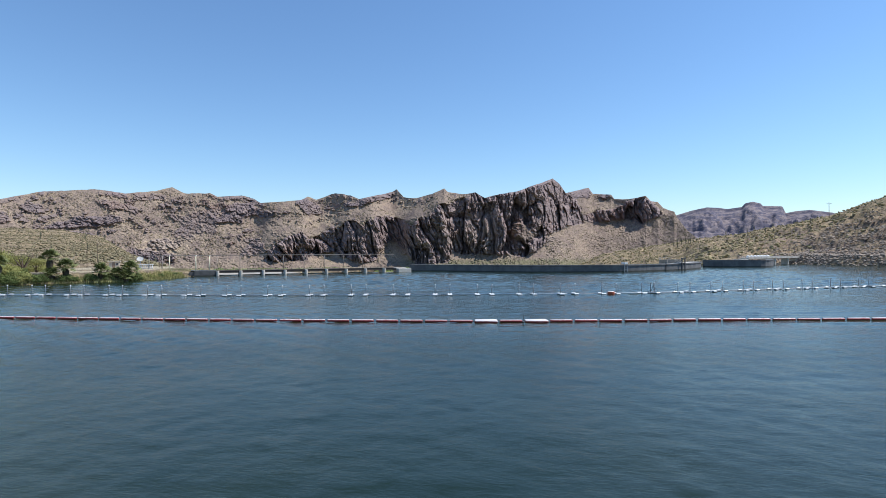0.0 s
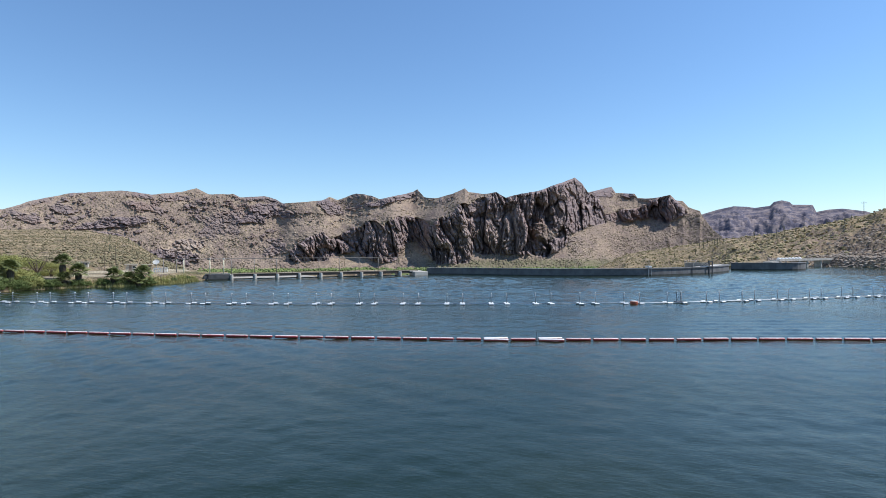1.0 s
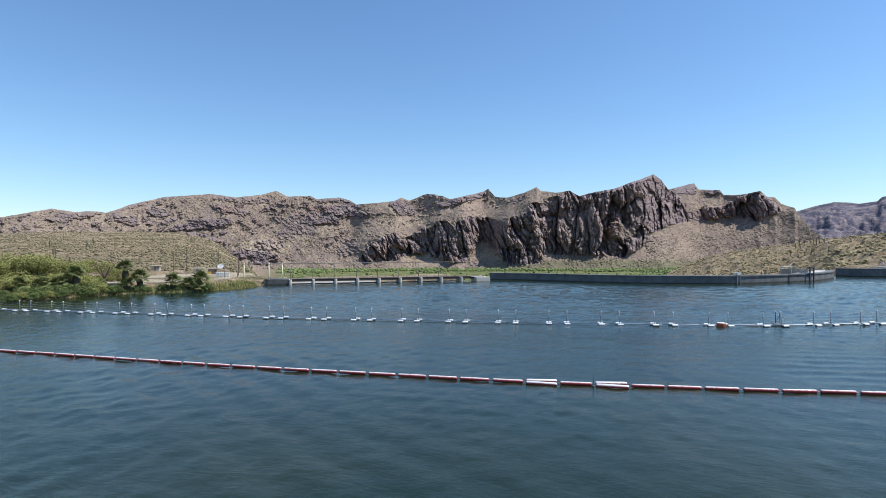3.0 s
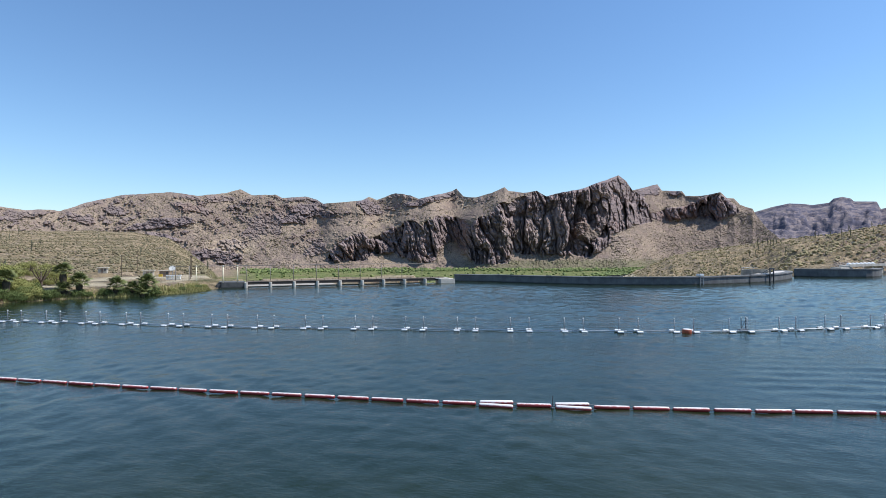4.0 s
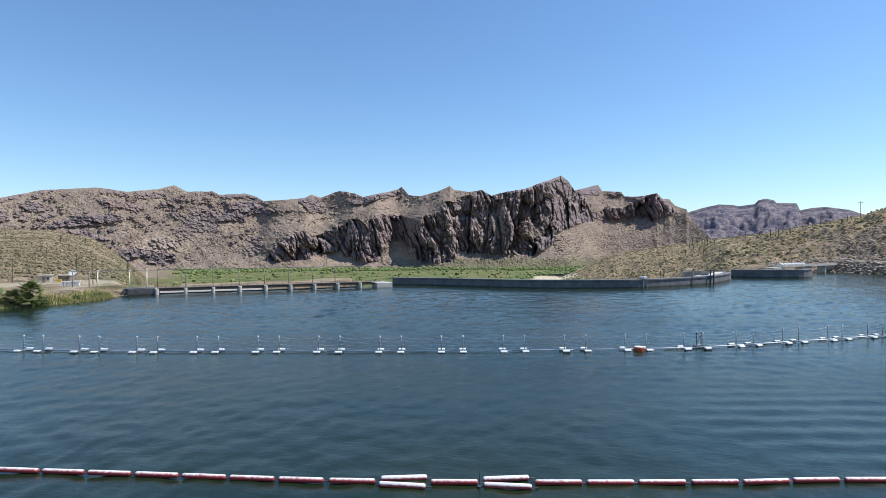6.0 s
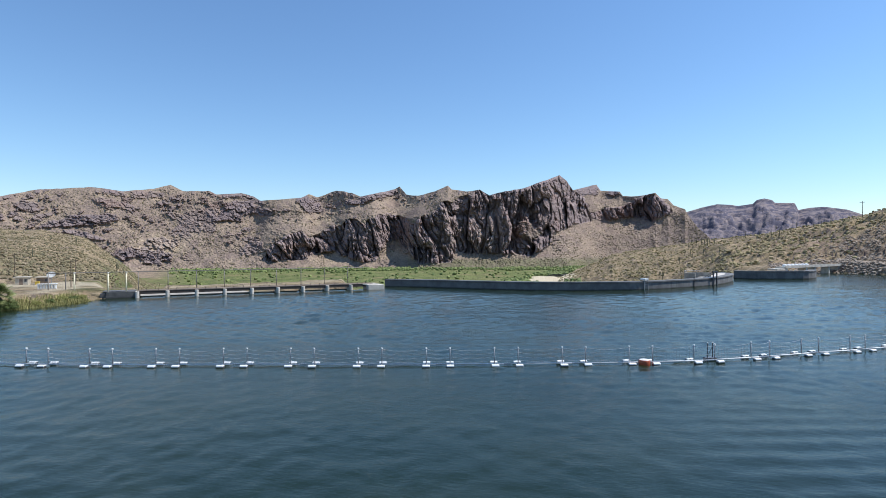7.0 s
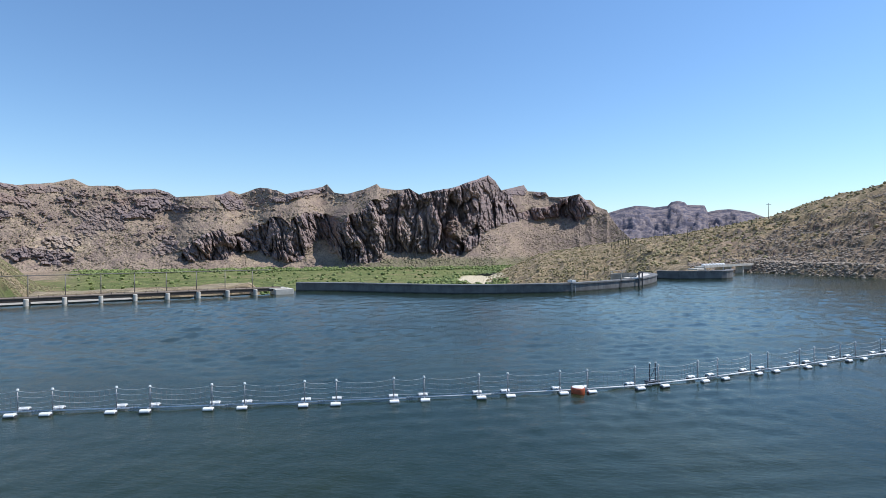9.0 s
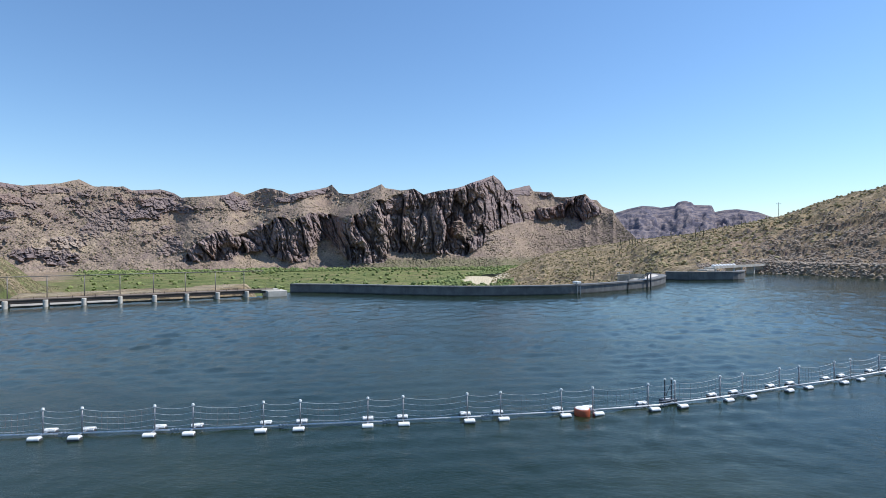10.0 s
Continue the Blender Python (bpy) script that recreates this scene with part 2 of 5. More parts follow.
def fractal(x, y, octaves=5, seed=0, gain=0.5, ridged=False):
    total, size, norm = 0.0, 1.0, 0.0
    for i in range(octaves):
        n = soft_noise(x * 2 ** i + 17.3 * i, y * 2 ** i - 9.1 * i, seed + i)
        total = total + size * ((1 - np.abs(2 * n - 1)) if ridged else n)
        norm += size
        size *= gain
    return total / norm


def facets(u, v, seed):
    """Broken planes: each cell of a jittered grid is a flat slab with its own height and tilt."""
    u = u + 0.5 * (fractal(u * 1.7, v * 1.7, 3, seed + 5) - 0.5)
    v = v + 0.5 * (fractal(u * 1.7 + 40, v * 1.7, 3, seed + 6) - 0.5)
    iu, iv = np.floor(u), np.floor(v)
    best, value = np.full(u.shape, 1e9), np.zeros(u.shape)
    for du in (-1, 0, 1):
        for dv in (-1, 0, 1):
            cu, cv = iu + du, iv + dv
            pu = u - cu - lattice(cu, cv, seed)
            pv = v - cv - lattice(cu, cv, seed + 1)
            d = pu * pu + pv * pv
            plane = lattice(cu, cv, seed + 2) - 0.5 + 1.5 * (lattice(cu, cv, seed + 3) - 0.5) * pu + 1.1 * (lattice(cu, cv, seed + 4) - 0.5) * pv
            value = np.where(d < best, plane, value)
            best = np.minimum(best, d)
    return value


def ease(v, lo, hi):
    t = np.clip((v - lo) / (hi - lo), 0, 1)
    return t * t * (3 - 2 * t)


# ---- the lie of the land ----
CENTRE = np.array([0.0, 24.5])
EYE_LEVEL = 12.8
VALLEY = -33.0
LEFT_SHORE = [(-330, -420), (-225, -60), (-178, 10), (-155, 52), (-144.5, 78), (-141.5, 92), (-142.5, 107), (-139, 117), (-131, 126), (-128, 135), (-127.5, 146), (-129.5, 154)]
SPILLWAY_LINE = [(-133, 160.0), (-71.0, 212.4)]
DAM_LINE = [(-74, 222.5), (-58.5, 222), (-39, 217.8), (-21, 215.8), (-5, 218.3), (11, 224.6), (22, 234), (31.3, 244), (38.3, 253), (45.2, 267), (50.2, 281), (51.6, 291), (49.5, 299)]
THRUST_LINE = [(54.5, 300), (62, 297.2), (70, 297.8), (81, 300.5), (86.5, 306), (91, 317), (98, 345), (112, 362)]
RIGHT_SHORE = [(119, 360), (128, 342), (133.5, 327), (138.5, 314), (145, 302), (163, 280), (205, 235), (270, 120), (330, -60), (380, -420)]
LAKE = LEFT_SHORE + SPILLWAY_LINE + DAM_LINE + THRUST_LINE + RIGHT_SHORE

# bearing in degrees about the centre, height of the sky line in degrees
RIDGE_WEST = [(-75, 2.4), (-65.2, 2.7), (-63, 3.1), (-60.7, 3.72), (-59.0, 3.51), (-57.3, 3.63), (-56.7, 3.51), (-54.5, 4.43), (-51.9, 5.15), (-48.2, 5.58), (-45.8, 5.3), (-43.3, 5.66), (-42.0, 6.09), (-40.9, 5.52), (-38.7, 5.63), (-38.0, 5.31), (-35.8, 5.53), (-34.7, 5.26), (-34.0, 4.82), (-31.7, 5.02), (-30.1, 5.21), (-29.4, 5.56), (-28.5, 5.28), (-26.6, 5.99), (-25.1, 5.76), (-24.2, 5.41), (-21.9, 5.87), (-20.7, 6.16), (-20.2, 6.45), (-19.5, 5.61), (-18.3, 5.5)]
RIDGE_EAST = [(-16.5, 5.94), (-15.2, 6.56), (-14.8, 6.15), (-13.3, 5.89), (-11.9, 6.09), (-10.9, 5.49), (-9.3, 5.88), (-7.6, 6.08), (-6.0, 6.65), (-4.4, 7.15), (-3.8, 7.37), (-3.1, 6.79), (-2.5, 5.82), (-1.5, 6.06), (-0.2, 6.35), (0.2, 5.73), (2, 5.54), (2.3, 5.1), (3.7, 5.04), (5.3, 5.29), (5.8, 4.74), (6.4, 4.71), (6.9, 4.07), (7.9, 3.66), (8.1, 3.19), (9.1, 1.76), (10.3, 0.6), (13, -2.2)]
SPUR_TOP = [(-34.4, -2.2), (-33.6, -1.08), (-33.2, 0.13), (-31.6, 1.35), (-30.2, 1.88), (-29.4, 1.12), (-28.1, 1.94), (-27.0, 2.47), (-26.3, 2.35), (-25.3, 3.17), (-24.5, 3.05), (-23.7, 2.54), (-23.2, 3.05), (-22.2, 3.64), (-21.4, 3.28), (-21.0, 3.57), (-19.6, 3.15), (-18.7, 2.55), (-18.2, 3.26), (-17.1, 3.43), (-16.4, 4.07), (-15.7, 4.88), (-14.6, 4.92), (-14.0, 5.4), (-13.0, 5.6), (-11.9, 5.6), (-10.7, 5.35), (-9.3, 5.75), (-7.6, 5.95), (-6.0, 6.5), (-4.4, 7.02), (-3.8, 7.25), (-3.3, 6.9), (-2.5, 5.75), (-1.5, 4.87), (-1.1, 4.08), (-0.8, 2.53)]
SPUR_FOOT = [(-34.4, -2.2), (-33.6, -1.08), (-29.8, -1.17), (-29.0, -0.47), (-27.0, -0.13), (-25.4, -0.84), (-24.3, -1.32), (-22.7, -1.21), (-21.9, 0.2), (-21.0, 1.15), (-20.0, 0.43), (-18.9, -0.76), (-18.1, -1.47), (-14.8, -1.48), (-14.3, -0.36), (-13.1, -0.54), (-11.4, -0.37), (-8.3, -0.55), (-6.8, -0.79), (-4.9, 0.35), (-4.4, 1.59), (-2.1, 2.34), (-0.8, 2.53)]
REAR_TOP = [(-1.2, 3.1), (-0.9, 3.42), (0.5, 4.03), (2.4, 4.13), (3.5, 4.89), (5.1, 5.25), (5.6, 4.85), (6.1, 4.65), (6.5, 4.05), (6.9, 3.4)]
REAR_FOOT = [(-1.2, 3.1), (-0.9, 2.87), (0.5, 2.72), (2.0, 2.95), (3.3, 3.03), (4.9, 2.5), (5.9, 3.05), (6.6, 3.35), (6.9, 3.4)]
# outcrops on the open slopes: bearing, height, half width, half height, tilt, strength
OUTCROPS = [(-48.8, 2.6, 2.4, 0.42, 0.1, 1.0), (-48.7, 1.35, 1.3, 0.26, -0.2, 0.9), (-52.5, 3.75, 0.9, 0.5, -0.3, 0.8), (-39.3, 2.9, 2.0, 1.5, 0.3, 0.62), (-36.3, 3.8, 2.0, 0.85, 0.35, 1.0), (-33.7, 3.55, 0.6, 0.42, 0.0, 0.9),
            (-29.3, 4.5, 1.3, 0.6, -0.35, 1.0), (-22.9, 5.35, 2.6, 0.40, 0.25, 1.0), (-44.3, 5.05, 1.5, 0.35, 0.0, 0.6), (-55.3, 3.0, 1.2, 0.45, -0.3, 0.7), (-58.8, 3.3, 1.6, 0.35, 0.1, 0.6), (-43.9, -0.45, 2.4, 0.62, -0.1, 1.0), (-42.5, 0.6, 1.5, 0.6, -0.15, 0.9),
            (-1.1, 5.75, 1.1, 0.5, 0.1, 1.0), (1.5, 5.4, 0.6, 0.25, 0.0, 1.0), (-34.7, 0.26, 1.1, 0.6, 0.4, 0.7), (-46.3, 4.16, 1.2, 0.35, -0.2, 0.7)]
MESA = [(4, 0), (6.6, 2.07), (8, 3.35), (9.4, 3.76), (10.7, 4.02), (11.8, 3.92), (12.4, 3.79), (13.6, 3.93), (13.9, 4.26), (14.5, 4.38), (15.1, 4.2), (15.3, 3.95), (16.8, 3.85), (17.05, 3.23), (17.9, 3.39), (18.9, 3.43), (20.5, 3.12), (21.6, 2.63), (24, 1.76), (34, 0.5)]
WEST_SLOPE = [(-120, 1.2), (-65.6, 1.45), (-59.2, 1.74), (-51.3, 1.8), (-48.3, 1.15), (-46.7, -0.1), (-45.3, -1.35), (-43.8, -2.7), (-42.5, -3.2), (-38, -3.5)]
EAST_HILL = [(-4, -3.0), (-1.5, -1.9), (1.3, -0.58), (6.7, 0.25), (9.3, 0.68), (12.8, 1.03), (14.2, 1.17), (16.5, 1.66), (18.7, 2.03), (20.8, 2.56), (22.8, 3.22), (24.7, 3.96), (26.5, 4.41), (28.8, 4.91), (40, 6.2), (70, 5), (110, 2)]


def along(table, bearing):
    return np.interp(bearing, [a for a, _ in table], [b for _, b in table])


def shore_distance(x, y):
    """Metres from the lake's edge: positive on land."""
    best, inside = np.full(x.shape, 1e9), np.zeros(x.shape, bool)
    for (ax, ay), (bx, by) in zip(LAKE, LAKE[1:] + LAKE[:1]):
        dx, dy = bx - ax, by - ay
        t = np.clip(((x - ax) * dx + (y - ay) * dy) / (dx * dx + dy * dy), 0, 1)
        best = np.minimum(best, np.hypot(x - ax - t * dx, y - ay - t * dy))
        cross = (ay > y) != (by > y)
        if dy:
            inside ^= cross & (x < (y - ay) / dy * dx + ax)
    return np.where(inside, -best, best)


def land(x, y):
    """Height of the ground, and how far it is meadow, bare rock, scrub, wild land and sand."""
    r = np.hypot(x - CENTRE[0], y - CENTRE[1])
    b = np.degrees(np.arctan2(x - CENTRE[0], y - CENTRE[1]))
    tan = lambda a: np.tan(np.radians(a))
    # valley below the dam
    shore = np.full(x.shape, 999.0)
    near = r < 700
    shore[near] = shore_distance(x[near], y[near])
    floor = np.maximum(VALLEY, -2 - 0.4 * np.maximum(shore - 3, 0)) + 2.5 * (fractal(x / 60, y / 60, 4, 5) - 0.5)
    berm = 0.7 + 0.9 * (fractal(x / 6, y / 6, 4, 7) - 0.5) - 0.35 * np.maximum(shore - 44, 0)
    behind_gates = ease(b, -42, -40) * (1 - ease(b, -25, -22))
    floor = np.where((shore > 24) & (shore < 150), np.maximum(floor, berm * behind_gates + (1 - behind_gates) * floor), floor)
    z = floor
    # far mesa
    dist = 3650
    run = np.maximum(dist - r, 0)
    far_land = EYE_LEVEL + tan(along(MESA, b)) * dist - np.where(run < 14, 1.2 * run, 17 + 0.32 * (run - 14)) - 0.2 * np.maximum(r - dist, 0)
    far_land = far_land + ease(dist - r, 10, 260) * (150 * (fractal(x / 330, y / 330, 5, 103, 0.55, True) - 0.62) + 70 * (fractal(x / 90, y / 90, 4, 112, 0.6, True) - 0.55) + 26 * (fractal(x / 34, y / 34, 3, 118, 0.6, True) - 0.5))
    z = np.where((b > MESA[0][0]) & (b < MESA[-1][0]) & (r > 1500), np.maximum(z, far_land), z)
    # western bajada
    reach = 850.0
    up = EYE_LEVEL + tan(along(WEST_SLOPE, b)) * reach
    shape = 2.7 + (up - 2.7) * np.clip((r - 215) / (reach - 215), 0, 1) ** 1.15 - 0.08 * np.maximum(r - reach, 0)
    shape = shape + ease(r, 230, 420) * 5 * (fractal(x / 45, y / 45, 5, 111) - 0.5)
    drop = ease(b, -45.0, -41.2)
    shape = shape * (1 - drop) + np.minimum(shape, VALLEY) * drop
    westward = (b < -40) & (b > -121)
    west = np.where(westward & (r > 150), shape, -99.0)
    bank = np.clip(0.05 + 0.36 * shore, -6, 2.6) + 0.5 * (fractal(x / 7, y / 7, 3, 113) - 0.5)
    west = np.where(westward & (b < -42.0) & (shore < 60), bank, west)
    bank_end = ease(b, -45.5, -41.6)
    z = np.where((b < -41.6) & (r < 420), np.where(shore < 60, west, shape) * (1 - bank_end * ease(shore, 4, 40)) + np.maximum(floor, VALLEY) * bank_end * ease(shore, 4, 40), np.maximum(z, west))
    # eastern hill
    er = np.interp(b, [-4, 6.7, 12.8, 18.7, 24.7, 28.8, 40], [930, 830, 720, 620, 550, 500, 470])
    eb = np.interp(b, [-4, 9, 14, 19, 27.4, 33, 60], [520, 410, 345, 375, 345, 320, 330])
    up = EYE_LEVEL + tan(along(EAST_HILL, b)) * er
    base = np.interp(b, [-4, 9, 11, 18, 19.5], [-34, -12, 1.5, 3, 5.2])
    g = np.clip((r - eb) / (er - eb), 0, 1)
    east = base + (up - base) * (g ** 0.9) - 0.05 * np.maximum(r - er, 0)
    rough = fractal(x / 26, y / 26, 5, 121, 0.55, True) - 0.6
    east = east + rough * 11 * ease(g, 0.0, 0.2) * (0.25 + 0.75 * ease(np.abs(er - r), 4, 60))
    broken = np.zeros(r.shape)
    slope_part = (r > 300) & (r < 800) & (b > 5)
    bx, by = x[slope_part] + 0.5 * y[slope_part], y[slope_part]
    broken[slope_part] = facets(bx / 22, by / 18, 181) + 0.6 * facets(bx / 8, by / 7, 185)
    east = east + broken * 3.0 * ease(g, 0.0, 0.12) * (1 - 0.8 * ease(g, 0.5, 0.75)) * ease(b, 10, 17)
    shelf = np.clip(0.15 + 0.75 * shore, -6, 5.0) + 1.5 * (fractal(x / 4, y / 4, 3, 123) - 0.5) * ease(shore, 0, 3) * (1 - ease(shore, 7, 10))
    east = np.where((b > 19.2) & (r < eb), shelf, east)
    east = np.where((b <= 19.2) & (r < eb), np.minimum(base, base - 0.25 * (eb - r)), east)
    eastward = (b > -4) & (b < 111)
    blend = np.where(eastward, east, -99.0)
    z = np.where(eastward & (r < er + 700), np.maximum(np.where(b > 19.2, -99.0, z), blend), z)
    # behind, low banks
    behind = (b > 111) | (b < -121)
    z = np.where(behind & (shore > 0) & (r < 1500), np.minimum(0.3 * shore, 25), z)
    z = np.where(shore < -1.0, -4.0, z)
    z = np.where((shore < 0) & (shore >= -1), np.minimum(z, -0.4), z)
    # what covers it
    meadow = (z < VALLEY + 9) * ease(VALLEY + 9 - z, 0, 4) * (r > 330) * (1 - ease(b, 1, 7)) * ease(b, -44, -40)
    wild = ease(r, 260, 330)
    wild = np.where((b > 19) & (shore > 0), np.where(r < eb, ease(shore, 0, 2) * (1 - ease(shore, 8, 10)), 1.0), wild)
    stone = np.zeros(r.shape)
    stone = np.where(r > 2700, 0.6 + 0.4 * ease(fractal(x / 160, y / 160, 4, 135), 0.4, 0.6), stone)
    stone = np.where((b > 16) & (r < er) & (g < 0.62), 0.05 + 0.3 * ease(fractal(x / 24, y / 24, 5, 133, 0.6), 0.42, 0.6), stone)
    scrub = np.where(r < 1000, 0.6, 0.6)
    patch = np.exp(-(((b + 4.2) / 3.3) ** 2) - (((r - 835) / 150) ** 2)) + 0.35 * fractal(x / 20, y / 20, 4, 137) - 0.2
    sand = ease(patch, 0.45, 0.6) * (r > 400) * (z < VALLEY + 9)
    path = ease(shore, 7, 12) * (1 - ease(shore, 45, 60)) * ease(fractal(x / 16, y / 16, 4, 141), 0.25, 0.55) * 0.75 * (b < -42) * (r < 330) * (y > 100)
    path = np.maximum(path, behind_gates * (shore < 62) * 0.35 * ease(fractal(x / 9, y / 9, 4, 145), 0.35, 0.65))
    verge = ease(b, -47.5, -45) * (1 - ease(b, -41, -39)) * (shore > 5) * (r < 1060) * (z < 6)
    meadow = np.maximum(meadow, 0.85 * verge * ease(fractal(x / 30, y / 30, 4, 143), 0.3, 0.5))
    # last cover: how much painted distance haze the colour takes
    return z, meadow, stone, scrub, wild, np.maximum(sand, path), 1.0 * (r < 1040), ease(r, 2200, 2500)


def sheet(name, x, y, z, covers, material, closed=False):
    """A grid of points, rows by columns, as one smooth mesh with its covers as attributes."""
    nr, nb = x.shape
    me = bpy.data.meshes.new(name)
    me.vertices.add(nb * nr)
    me.vertices.foreach_set("co", np.stack([x, y, z], -1).astype(np.float32).ravel())
    across = np.arange(nb if closed else nb - 1)[None, :]
    i = np.arange(nr - 1)[:, None] * nb + across
    j = np.arange(nr - 1)[:, None] * nb + (across + 1) % nb
    quads = np.stack([i, i + nb, j + nb, j], -1).reshape(-1, 4)
    me.loops.add(quads.size)
    me.polygons.add(len(quads))
    me.loops.foreach_set("vertex_index", quads.ravel().astype(np.int32))
    me.polygons.foreach_set("loop_start", (np.arange(len(quads)) * 4).astype(np.int32))
    me.polygons.foreach_set("use_smooth", np.ones(len(quads), bool))
    me.update(calc_edges=True)
    for key, values in covers.items():
        me.attributes.new(key, "FLOAT", "POINT").data.foreach_set("value", values.astype(np.float32).ravel())
    me.materials.append(material)
    return new(name, me)


def build_ground():
    bearings = np.concatenate([np.arange(-180, -67, 3.0), np.arange(-67, 33, 0.085), np.arange(33, 180, 3.0)])
    radii = np.concatenate([np.linspace(2, 90, 12), np.arange(92, 400, 2.2), np.arange(402, 640, 3.2), np.geomspace(643, 1460, 80), np.geomspace(1480, 2600, 24), np.arange(2620, 3550, 15), np.arange(3560, 3680, 10), np.geomspace(3700, 4700, 12)])
    nb, nr = len(bearings), len(radii)
    bb, rr = np.meshgrid(np.radians(bearings), radii)
    x, y = CENTRE[0] + rr * np.sin(bb), CENTRE[1] + rr * np.cos(bb)
    z, *covers = land(x, y)
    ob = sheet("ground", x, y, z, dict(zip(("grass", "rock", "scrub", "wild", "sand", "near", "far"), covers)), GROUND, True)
    return tagged(ob, "tan desert ground with green meadow and scrub", "ground", kind="structure")


build_ground()


# ---- the mountain range beyond the valley ----
def pillars(u, v, seed):
    """Columns of rock: bulging cells with tilted faces and cracks between them; and a tone for each."""
    u = u + 0.35 * (fractal(u * 1.3, v * 1.3, 3, seed + 5) - 0.5)
    v = v + 0.5 * (fractal(u * 1.3 + 40, v * 1.3, 3, seed + 6) - 0.5)
    iu, iv = np.floor(u), np.floor(v)
    first, second = np.full(u.shape, 9.0), np.full(u.shape, 9.0)
    plane, tone = np.zeros(u.shape), np.zeros(u.shape)
    for du in (-1, 0, 1):
        for dv in (-1, 0, 1):
            cu, cv = iu + du, iv + dv
            pu, pv = u - cu - lattice(cu, cv, seed), v - cv - lattice(cu, cv, seed + 1)
            d = np.sqrt(pu * pu + pv * pv)
            own = lattice(cu, cv, seed + 2)
            here = d < first
            second = np.where(here, first, np.minimum(second, d))
            plane = np.where(here, own - 0.5 + 1.6 * (lattice(cu, cv, seed + 3) - 0.5) * pu + 0.7 * (lattice(cu, cv, seed + 4) - 0.6) * pv, plane)
            tone = np.where(here, own, tone)
            first = np.minimum(first, d)
    crack = 1 - ease(second - first, 0.0, 0.22)
    return 1.15 * plane + 0.22 * np.sqrt(np.maximum(1 - first * first, 0)) - 0.45 * crack - 0.1, tone


def blur(a, n, axis):
    for _ in range(3):
        a = sum(np.roll(a, k, axis) for k in range(-n, n + 1)) / (2 * n + 1)
    return a


def build_range():
    """Walks up every bearing from the foot to the sky line: steep ground gains height at once, gentle ground runs back."""
    bearings = np.arange(-70, 12.6, 0.045)
    rows = np.linspace(0, 1, 250)
    b, g = np.meshgrid(bearings, rows)
    arc = np.radians(b) * 1450
    low = -2.25
    crest = along(RIDGE_WEST + RIDGE_EAST, b) + 0.10 * (fractal(arc / 16, arc * 0 + 3, 4, 31) - 0.5)
    crest = np.maximum(crest, low + 0.05)
    broad = blur(np.pad(crest, ((0, 0), (200, 200)), "edge"), 40, 1)[:, 200:-200]
    broad = np.where(b > 5.5, crest, broad + (crest - broad) * ease(b, 3, 5.5))
    e = low + (broad - low) * g + (crest - broad) * g ** 7
    up = e * 25.3
    # where the rock walls stand
    jog = b + 0.7 * (fractal(arc / 40, up / 60, 3, 75) - 0.5) + 0.5 * (fractal(arc / 9, up / 9, 3, 76) - 0.5)
    lift = e + 0.35 * (fractal(arc / 30, up / 30, 4, 77) - 0.5) + 0.2 * (fractal(arc / 7, up / 7, 3, 78) - 0.5)
    wall = ease(along(SPUR_TOP, jog) - lift, -0.03, 0.05) * ease(lift - along(SPUR_FOOT, jog), -0.05, 0.10) * (b > -34.3) * (b < -0.6)
    ledge = np.exp(-(((b + 7.0 + 0.5 * (e - 2)) / 1.3) ** 2) - ((e - 1.95) / 1.0) ** 2) + 0.6 * np.exp(-(((b + 10.4) / 1.1) ** 2) - ((e - 4.5) / 0.7) ** 2) + 0.5 * np.exp(-(((b + 12.6) / 0.5) ** 2) - ((e - 3.0) / 1.6) ** 2)
    wall = wall * (1 - 0.85 * ease(ledge + 0.7 * (fractal(arc / 18, up / 18, 4, 79) - 0.5), 0.42, 0.62))
    rear = ease(along(REAR_TOP, jog) - lift, -0.03, 0.05) * ease(lift - along(REAR_FOOT, jog), -0.08, 0.15) * (b > -1.2) * (b < 7.2)
    wall = np.maximum(wall, rear)
    wall = np.maximum(wall, ease(b, -13.2, -12) * (1 - ease(b, -2.6, -2)) * ease(e - along(SPUR_TOP, b), -0.3, -0.1))
    rubble = fractal((arc + 0.8 * up) / 26, (up - 0.3 * arc) / 20, 5, 131, 0.6)
    crag = np.zeros(b.shape)
    for at, high, wide, tall, tilt, strength in OUTCROPS:
        du, dv = (b - at) / wide, (e - high - tilt * (b - at)) / tall
        crag = np.maximum(crag, strength * ease(1.25 - np.sqrt(du * du + dv * dv) + 1.6 * (rubble - 0.5), 0.12, 0.4))
    open_slope = (1 - ease(b, -6, -2)) * ease(e, -1.0, 0.5)
    ribs = fractal((arc + 1.1 * up) / 19, (up - 0.5 * arc) / 11, 5, 133, 0.62)
    crag = np.maximum(crag, 0.75 * ease(ribs + 0.6 * (fractal((arc + up) / 95, (up - 0.3 * arc) / 60, 3, 134) - 0.5), 0.645, 0.70) * open_slope)
    cap = ease(0.55 - (crest - e), 0.0, 0.3) * ease(fractal(arc / 38, arc * 0 + 9, 4, 135, 0.6), 0.46, 0.56)
    crag = np.maximum(crag, 0.9 * cap * ease(b, -60, -50))
    crag = crag * (1 - wall)
    # the climb
    talus = ease(b, -16, -4) * (1 - ease(e, 2.0, 3.2))
    slope = 0.42 + 0.16 * talus
    shelf = ease(e - along(SPUR_TOP, b), -0.05, 0.05) * (1 - ease(e - along(SPUR_TOP, b), 0.15, 0.5)) * ease(b, -34.5, -30) * (b < -14)
    slope = slope - 0.22 * shelf
    steep = np.clip(blur(blur(wall, 6, 1), 1, 0) + 0.35 * blur(crag, 70, 1), 0, 1)
